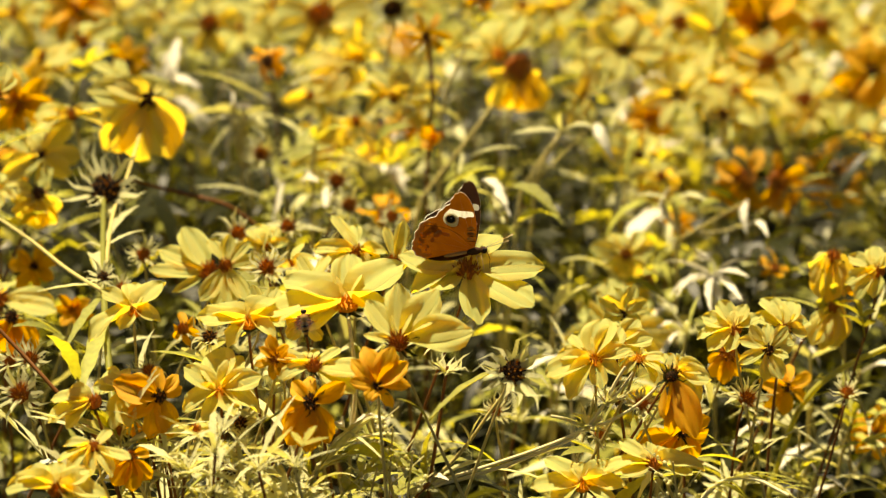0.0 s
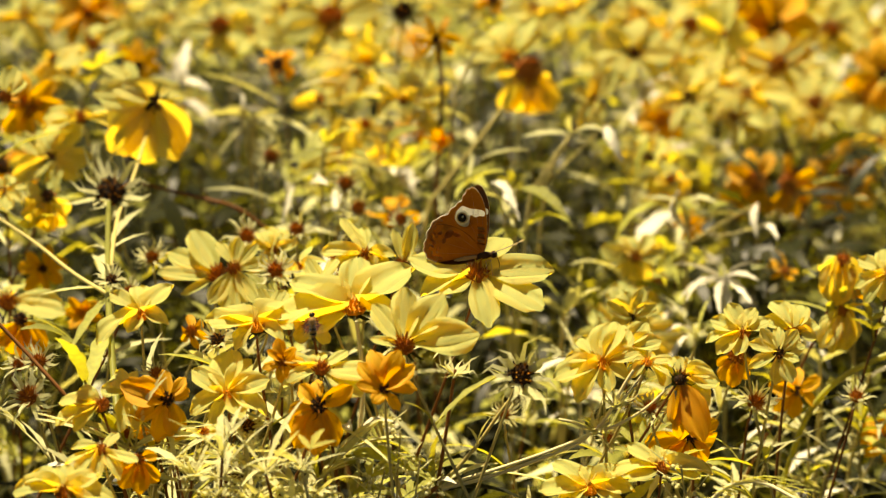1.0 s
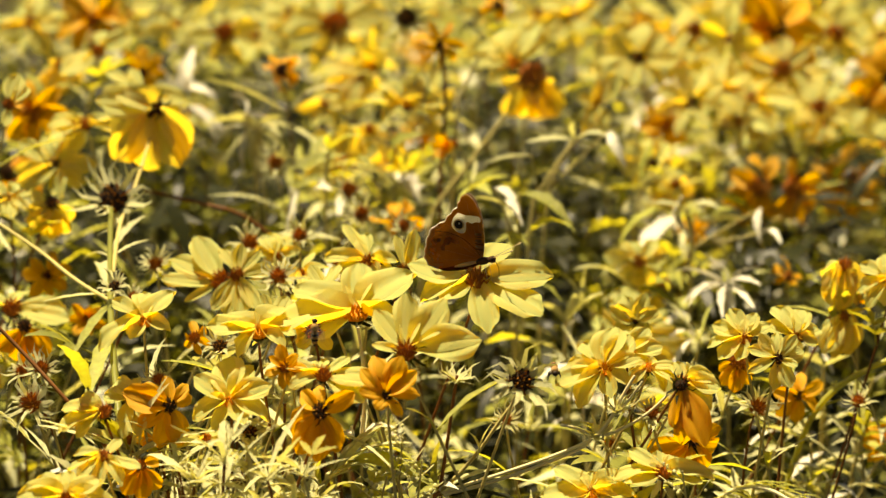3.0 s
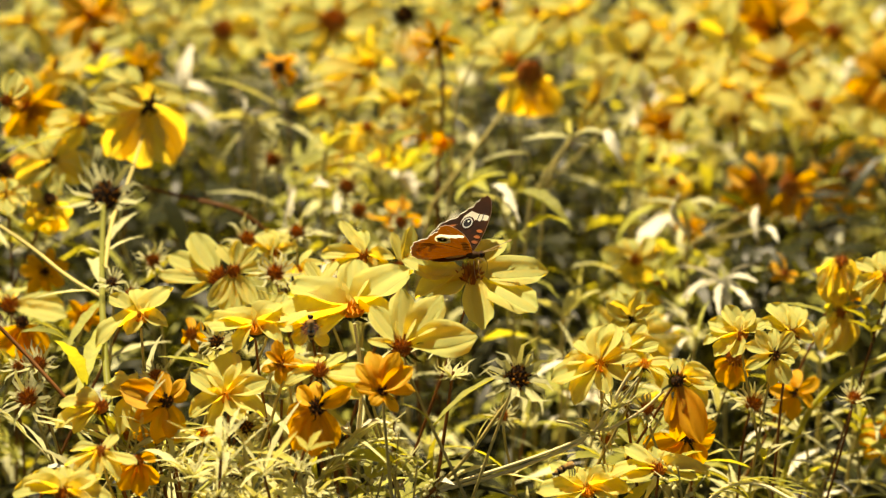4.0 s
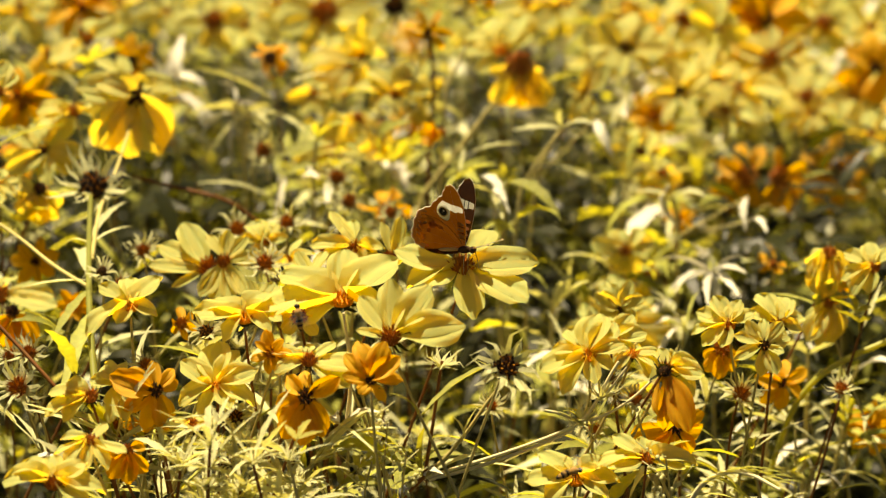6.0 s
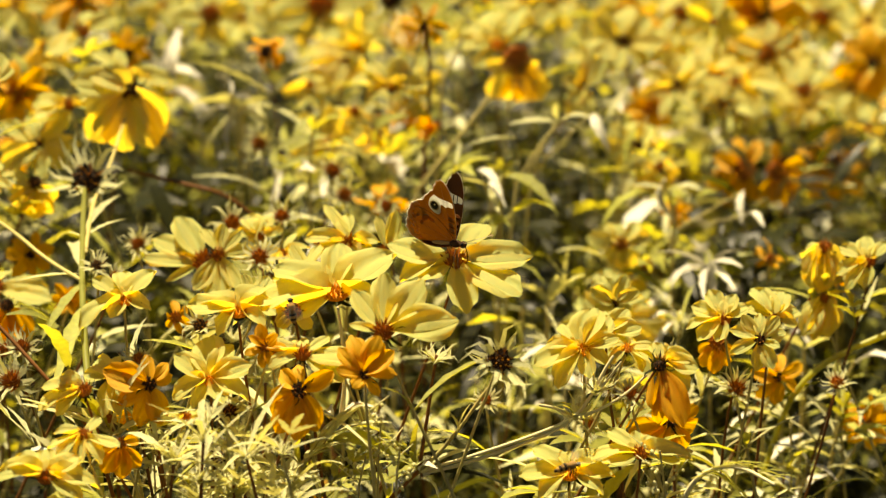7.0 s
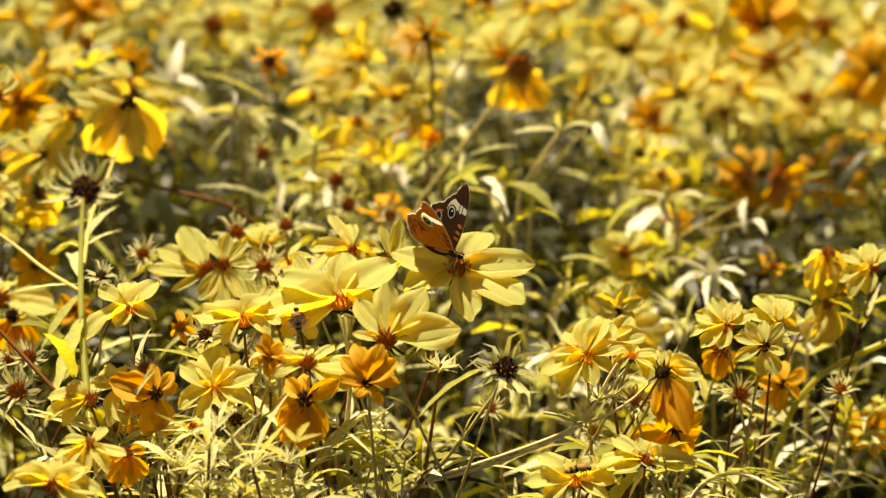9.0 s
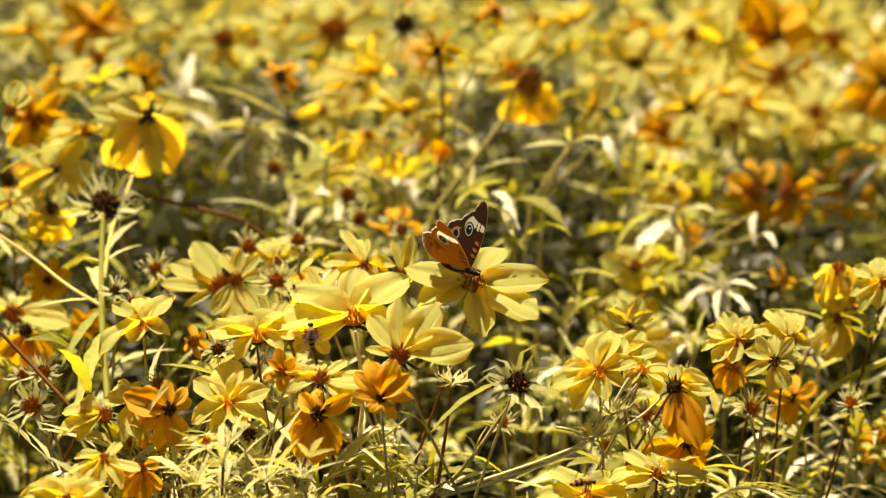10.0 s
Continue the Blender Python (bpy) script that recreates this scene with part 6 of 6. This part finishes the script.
        part("vein", mesh("vein", v, f, WING_BLOT), None, w)
    return w


def ball(rx, ry, rz, c, segments=12):
    bm = bmesh.new()
    bmesh.ops.create_uvsphere(bm, u_segments=segments, v_segments=8, radius=1.0, matrix=Matrix.Translation(c) @ Matrix.Diagonal((rx, ry, rz, 1)))
    for f in bm.faces:
        f.smooth = True
    return bm


def build_butterfly():
    b = tagged(new("butterfly"), "rust-brown butterfly with white bands and eyespots on a flower", "butterfly")
    part("thorax", ball(3.2 * MM, 1.5 * MM, 1.5 * MM, (0.0 * MM, 0, -0.6 * MM)), FUR, b)
    part("abdomen", ball(5.6 * MM, 0.9 * MM, 0.9 * MM, (-7.2 * MM, 0, -0.4 * MM)), WING_TAN, b)
    head = part("head", ball(1.5 * MM, 1.5 * MM, 1.4 * MM, (3.8 * MM, 0, -0.8 * MM)), FUR, b)
    for s in (-1, 1):
        part("eye", ball(0.7 * MM, 0.5 * MM, 0.8 * MM, (4.2 * MM, s * 1.1 * MM, -0.6 * MM), 8), WING_BLACK, head)
        v, f = tube([(4.6 * MM, s * 0.5 * MM, 0.0), (9 * MM, s * 2.4 * MM, 0.8 * MM), (13.6 * MM, s * 4.2 * MM, 1.7 * MM), (15.0 * MM, s * 4.8 * MM, 2.0 * MM), (15.6 * MM, s * 5.0 * MM, 2.1 * MM)], [0.00014, 0.00012, 0.00014, 0.00042, 0.0001], 5)
        part("antenna", mesh("antenna", v, f, WING_TAN), None, head)
        for x in (2.5, 0.5):
            v, f = tube([(x * MM, s * 1.2 * MM, -2.6 * MM), ((x + 0.6) * MM, s * 3.2 * MM, -4.2 * MM), ((x + 0.2) * MM, s * 3.8 * MM, -9.0 * MM), ((x + 1.0) * MM, s * 3.9 * MM, -10.2 * MM)], [0.0002, 0.00014, 0.0001, 0.00007], 4)
            part("leg", mesh("leg", v, f, WING_TAN), None, b)
    v, f = tube([(4.8 * MM, 0, -1.6 * MM), (5.4 * MM, 0, -4.6 * MM), (4.2 * MM, 0, -8.5 * MM)], [0.0002, 0.00016, 0.0001], 4)
    part("proboscis", mesh("proboscis", v, f, FUR), None, head)
    return b, wing("right_wing", b, -1), wing("left_wing", b, 1)


butterfly, right_wing, left_wing = build_butterfly()
butterfly.scale = (1.05, 1.05, 1.05)


# ---- bees ----
def build_bee(label, fold):
    b = tagged(new("bee"), label, "bee", "bees on the flowers")
    b.scale = (0.8, 0.8, 0.8)
    part("thorax", ball(2.3 * MM, 1.9 * MM, 1.9 * MM, (0, 0, 0)), BEE_PALE, b)
    part("head", ball(1.1 * MM, 1.5 * MM, 1.3 * MM, (3.0 * MM, 0, -0.4 * MM)), BEE_DARK, b)
    for i in range(6):
        r = (1.6, 1.9, 1.9, 1.7, 1.35, 0.8)[i]
        part("abdomen_ring", ball(0.95 * MM, r * MM, r * MM, (-(2.6 + 1.15 * i) * MM, 0, -0.25 * i * MM)), BEE_PALE if i % 2 == 0 else BEE_DARK, b)
    for s in (-1, 1):
        for span, back in ((8.0, -2.5), (5.6, -3.6)):
            outline = round_line([(0, 0), (2.2, span * 0.4), (1.6, span * 0.85), (-0.6, span), (-1.9, span * 0.7), (-1.2, span * 0.3), (0, 0)], 3)[:-1]
            bm = sheet(outline, 0, 0.06)
            part("wing", bm, BEE_WING, b, "smoky clear wing", m=Matrix.Translation((0.4 * MM, s * 1.0 * MM, 1.5 * MM)) @ (pose(0, 0, 0, -s * 72, 0, 0) @ pose(0, 0, 0, 0, 25 - back * 4, 0) if not fold else pose(0, 0, 0, -s * 78, 0, s * 68)))
        for x in (1.2, 0.0, -1.4):
            v, f = tube([(x * MM, s * 1.2 * MM, -1.2 * MM), ((x - 0.4) * MM, s * 2.6 * MM, -2.2 * MM), ((x - 1.2) * MM, s * 3.0 * MM, -4.2 * MM)], [0.00035, 0.00032, 0.00015], 4)
            part("leg", mesh("leg", v, f, BEE_DARK), None, b)
    return b


bee = build_bee("banded honey-coloured bee flying to a yellow flower", False)
bee_hanging = build_bee("banded pale and dark bee hanging under a petal", True)


def aim(place, ahead, up):
    """A pose at place with +X ahead and +Z near up."""
    x = Vector(ahead).normalized()
    y = Vector(up).cross(x).normalized()
    m = Matrix((x, y, x.cross(y))).transposed().to_4x4()
    m.translation = place
    return m


def motions():
    walk(butterfly, [
        (0.0, pose(0.0138, 0.8296, 1.0174, 2.2, -13.2, -11.9)),
        (0.5, pose(0.0124, 0.8290, 1.0180, 1.2, -15.5, -12.5)),
        (1.0, pose(0.0145, 0.8305, 1.0167, -3.3, -13.6, -15.7)),
        (1.5, pose(0.0129, 0.8291, 1.0171, 4.3, -14.0, -17.7)),
        (2.5, pose(0.0134, 0.8291, 1.0173, 6.0, -16.3, -20.9)),
        (3.8, pose(0.0118, 0.8273, 1.0178, 9.8, -15.7, -24.9)),
        (4.0, pose(0.0104, 0.8272, 1.0186, 5.8, -12.6, -25.0)),
        (4.5, pose(0.0116, 0.8260, 1.0191, 3.4, -10.6, -25.2)),
        (5.0, pose(0.0115, 0.8239, 1.0176, 4.4, -3.2, -33.0)),
        (5.5, pose(0.0120, 0.8237, 1.0176, 1.3, -8.7, -33.4)),
        (7.5, pose(0.0095, 0.8233, 1.0176, 10.8, -4.1, -44.1)),
        (8.5, pose(0.0085, 0.8237, 1.0173, 13.5, -2.7, -48.2)),
        (9.0, pose(0.0079, 0.8227, 1.0172, 12.1, -0.8, -51.9)),
        (9.5, pose(0.0091, 0.8215, 1.0173, 10.5, -3.6, -49.6)),
        (10.0, pose(0.0098, 0.8192, 1.0171, 11.7, -1.4, -51.7)),
    ])
    spread = [(0.0, 21), (0.5, 18), (1.0, 9), (1.5, 1), (2.5, 1), (3.8, 19), (4.0, 50), (4.5, 52), (5.0, 24), (5.5, 15), (7.5, 10), (8.5, 10), (9.0, 23), (9.5, 30), (10.0, 25)]
    walk(right_wing, [(t, pose(0, 0, 0, a, 0, 0)) for t, a in spread])
    walk(left_wing, [(t, pose(0, 0, 0, -a, 0, 0)) for t, a in spread])
    walk(bee, [
        (0.0, aim((-0.1965, 0.7682, 1.0554), (0.95, 0.16, -0.11), (0, -0.2, 1))),
        (1.5, aim((-0.1159, 0.7821, 1.0316), (0.97, 0.17, -0.06), (0, -0.2, 1))),
        (1.8, aim((-0.0560, 0.7928, 1.0333), (0.99, 0.13, 0.01), (0, -0.2, 1))),
        (1.9, aim((-0.0334, 0.7930, 1.0340), (1.00, 0.01, 0.01), (0, -0.2, 1))),
        (2.0, aim((-0.0085, 0.7932, 1.0348), (1.00, 0.00, -0.00), (0, -0.2, 1))),
        (2.1, aim((0.0063, 0.7930, 1.0337), (0.92, 0.24, -0.13), (0, -0.2, 1))),
        (2.2, aim((0.0220, 0.8013, 1.0244), (0.76, 0.25, -0.24), (0, -0.2, 1))),
        (2.3, aim((0.0267, 0.7998, 1.0176), (0.49, -0.18, -0.34), (0, -0.2, 1))),
        (2.4, aim((0.0286, 0.7989, 1.0130), (0.66, -0.15, -0.29), (0, -0.2, 1))),
        (2.5, aim((0.0362, 0.7977, 1.0071), (0.60, -0.17, -0.31), (0, -0.2, 1))),
        (2.6, aim((0.0392, 0.7959, 0.9994), (0.25, -0.22, -0.38), (0, -0.2, 1))),
        (2.7, aim((0.0397, 0.7945, 0.9939), (0.07, -0.78, -0.25), (0, -0.2, 1))),
        (3.2, aim((0.0415, 0.7700, 0.9786), (0.05, -0.87, -0.20), (0, -0.2, 1))),
        (3.8, aim((0.0429, 0.7402, 0.9631), (0.85, 0.30, 0.25), (0, -0.2, 1))),
        (3.9, aim((0.0423, 0.7347, 0.9617), (0.85, 0.30, 0.24), (0, -0.2, 1))),
        (4.0, aim((0.0460, 0.7339, 0.9589), (0.85, 0.30, 0.24), (0, -0.2, 1))),
        (4.1, aim((0.0499, 0.7331, 0.9564), (0.85, 0.30, 0.24), (0, -0.2, 1))),
        (4.2, aim((0.0507, 0.7324, 0.9545), (0.85, 0.30, 0.23), (0, -0.2, 1))),
        (4.5, aim((0.0489, 0.7313, 0.9536), (0.85, 0.30, 0.21), (0, -0.2, 1))),
        (5.0, aim((0.0491, 0.7294, 0.9529), (0.85, 0.30, 0.19), (0, -0.2, 1))),
        (5.5, aim((0.0506, 0.7293, 0.9541), (0.85, 0.30, 0.16), (0, -0.2, 1))),
        (7.0, aim((0.0534, 0.7310, 0.9538), (0.85, 0.30, 0.09), (0, -0.2, 1))),
        (8.0, aim((0.0554, 0.7293, 0.9550), (0.85, 0.30, 0.04), (0, -0.2, 1))),
        (8.5, aim((0.0552, 0.7297, 0.9553), (0.85, 0.30, 0.01), (0, -0.2, 1))),
        (9.0, aim((0.0554, 0.7289, 0.9562), (0.85, 0.30, -0.01), (0, -0.2, 1))),
        (10.0, aim((0.0526, 0.7263, 0.9575), (0.85, 0.30, -0.06), (0, -0.2, 1))),
    ])
    walk(bee_hanging, [
        (0.0, aim((-0.0503, 0.7465, 1.0100), (-0.10, 0.1, 1), (0.1, -1, 0))),
        (3.0, aim((-0.0498, 0.7465, 1.0100), (-0.00, 0.1, 1), (0.1, -1, 0))),
        (5.0, aim((-0.0503, 0.7465, 1.0100), (-0.10, 0.1, 1), (0.1, -1, 0))),
        (7.5, aim((-0.0508, 0.7465, 1.0100), (-0.15, 0.1, 1), (0.1, -1, 0))),
        (10.0, aim((-0.0503, 0.7465, 1.0100), (-0.05, 0.1, 1), (0.1, -1, 0))),
    ])
    for plant, sway in (
            (tall, [(0.0, 0.06), (0.5, 0.00), (1.0, -0.04), (1.5, -0.08), (2.0, -0.07), (2.5, -0.02), (4.0, -0.21), (4.5, -0.18), (5.0, -0.19), (5.5, -0.25), (7.0, -0.32), (7.5, -0.33), (8.0, -0.36), (8.5, -0.47), (9.0, -0.49), (9.5, -0.44), (10.0, -0.30)]),
            (host, [(0.0, 0.05), (0.5, 0.00), (1.0, 0.08), (1.5, 0.03), (2.0, 0.02), (2.5, 0.04), (4.0, -0.02), (4.5, 0.01), (5.0, 0.02), (5.5, 0.04), (7.0, -0.00), (7.5, -0.01), (8.0, -0.02), (8.5, -0.02), (9.0, -0.02), (9.5, 0.01), (10.0, 0.02)]),
            (wide_bloom, [(0.0, 0.02), (0.5, 0.00), (1.0, -0.01), (1.5, 0.01), (2.0, 0.03), (2.5, 0.00), (4.0, -0.01), (4.5, -0.02), (5.0, -0.01), (5.5, -0.01), (7.0, -0.04), (7.5, -0.00), (8.0, -0.04), (8.5, -0.05), (9.0, -0.08), (9.5, -0.07), (10.0, -0.07)]),
            (shaded_bloom, [(0.0, 0.01), (0.5, 0.00), (1.0, -0.01), (1.5, 0.01), (2.0, 0.03), (2.5, 0.02), (4.0, -0.00), (4.5, -0.01), (5.0, 0.01), (5.5, -0.02), (7.0, -0.02), (7.5, -0.01), (8.0, -0.03), (8.5, -0.05), (9.0, -0.06), (9.5, -0.06), (10.0, -0.05)]),
            (small_bloom, [(0.0, -0.04), (0.5, 0.00), (1.0, -0.00), (1.5, 0.02), (2.0, 0.01), (2.5, -0.08), (4.0, -0.04), (4.5, -0.06), (5.0, -0.03), (5.5, -0.01), (7.0, 0.02), (7.5, -0.01), (8.0, 0.01), (8.5, 0.01), (9.0, 0.04), (9.5, -0.01), (10.0, 0.02)]),
    ):
        foot = tuple(plant.location)
        walk(plant, [(t, pose(*foot, 0, a, 0)) for t, a in sway])


motions()
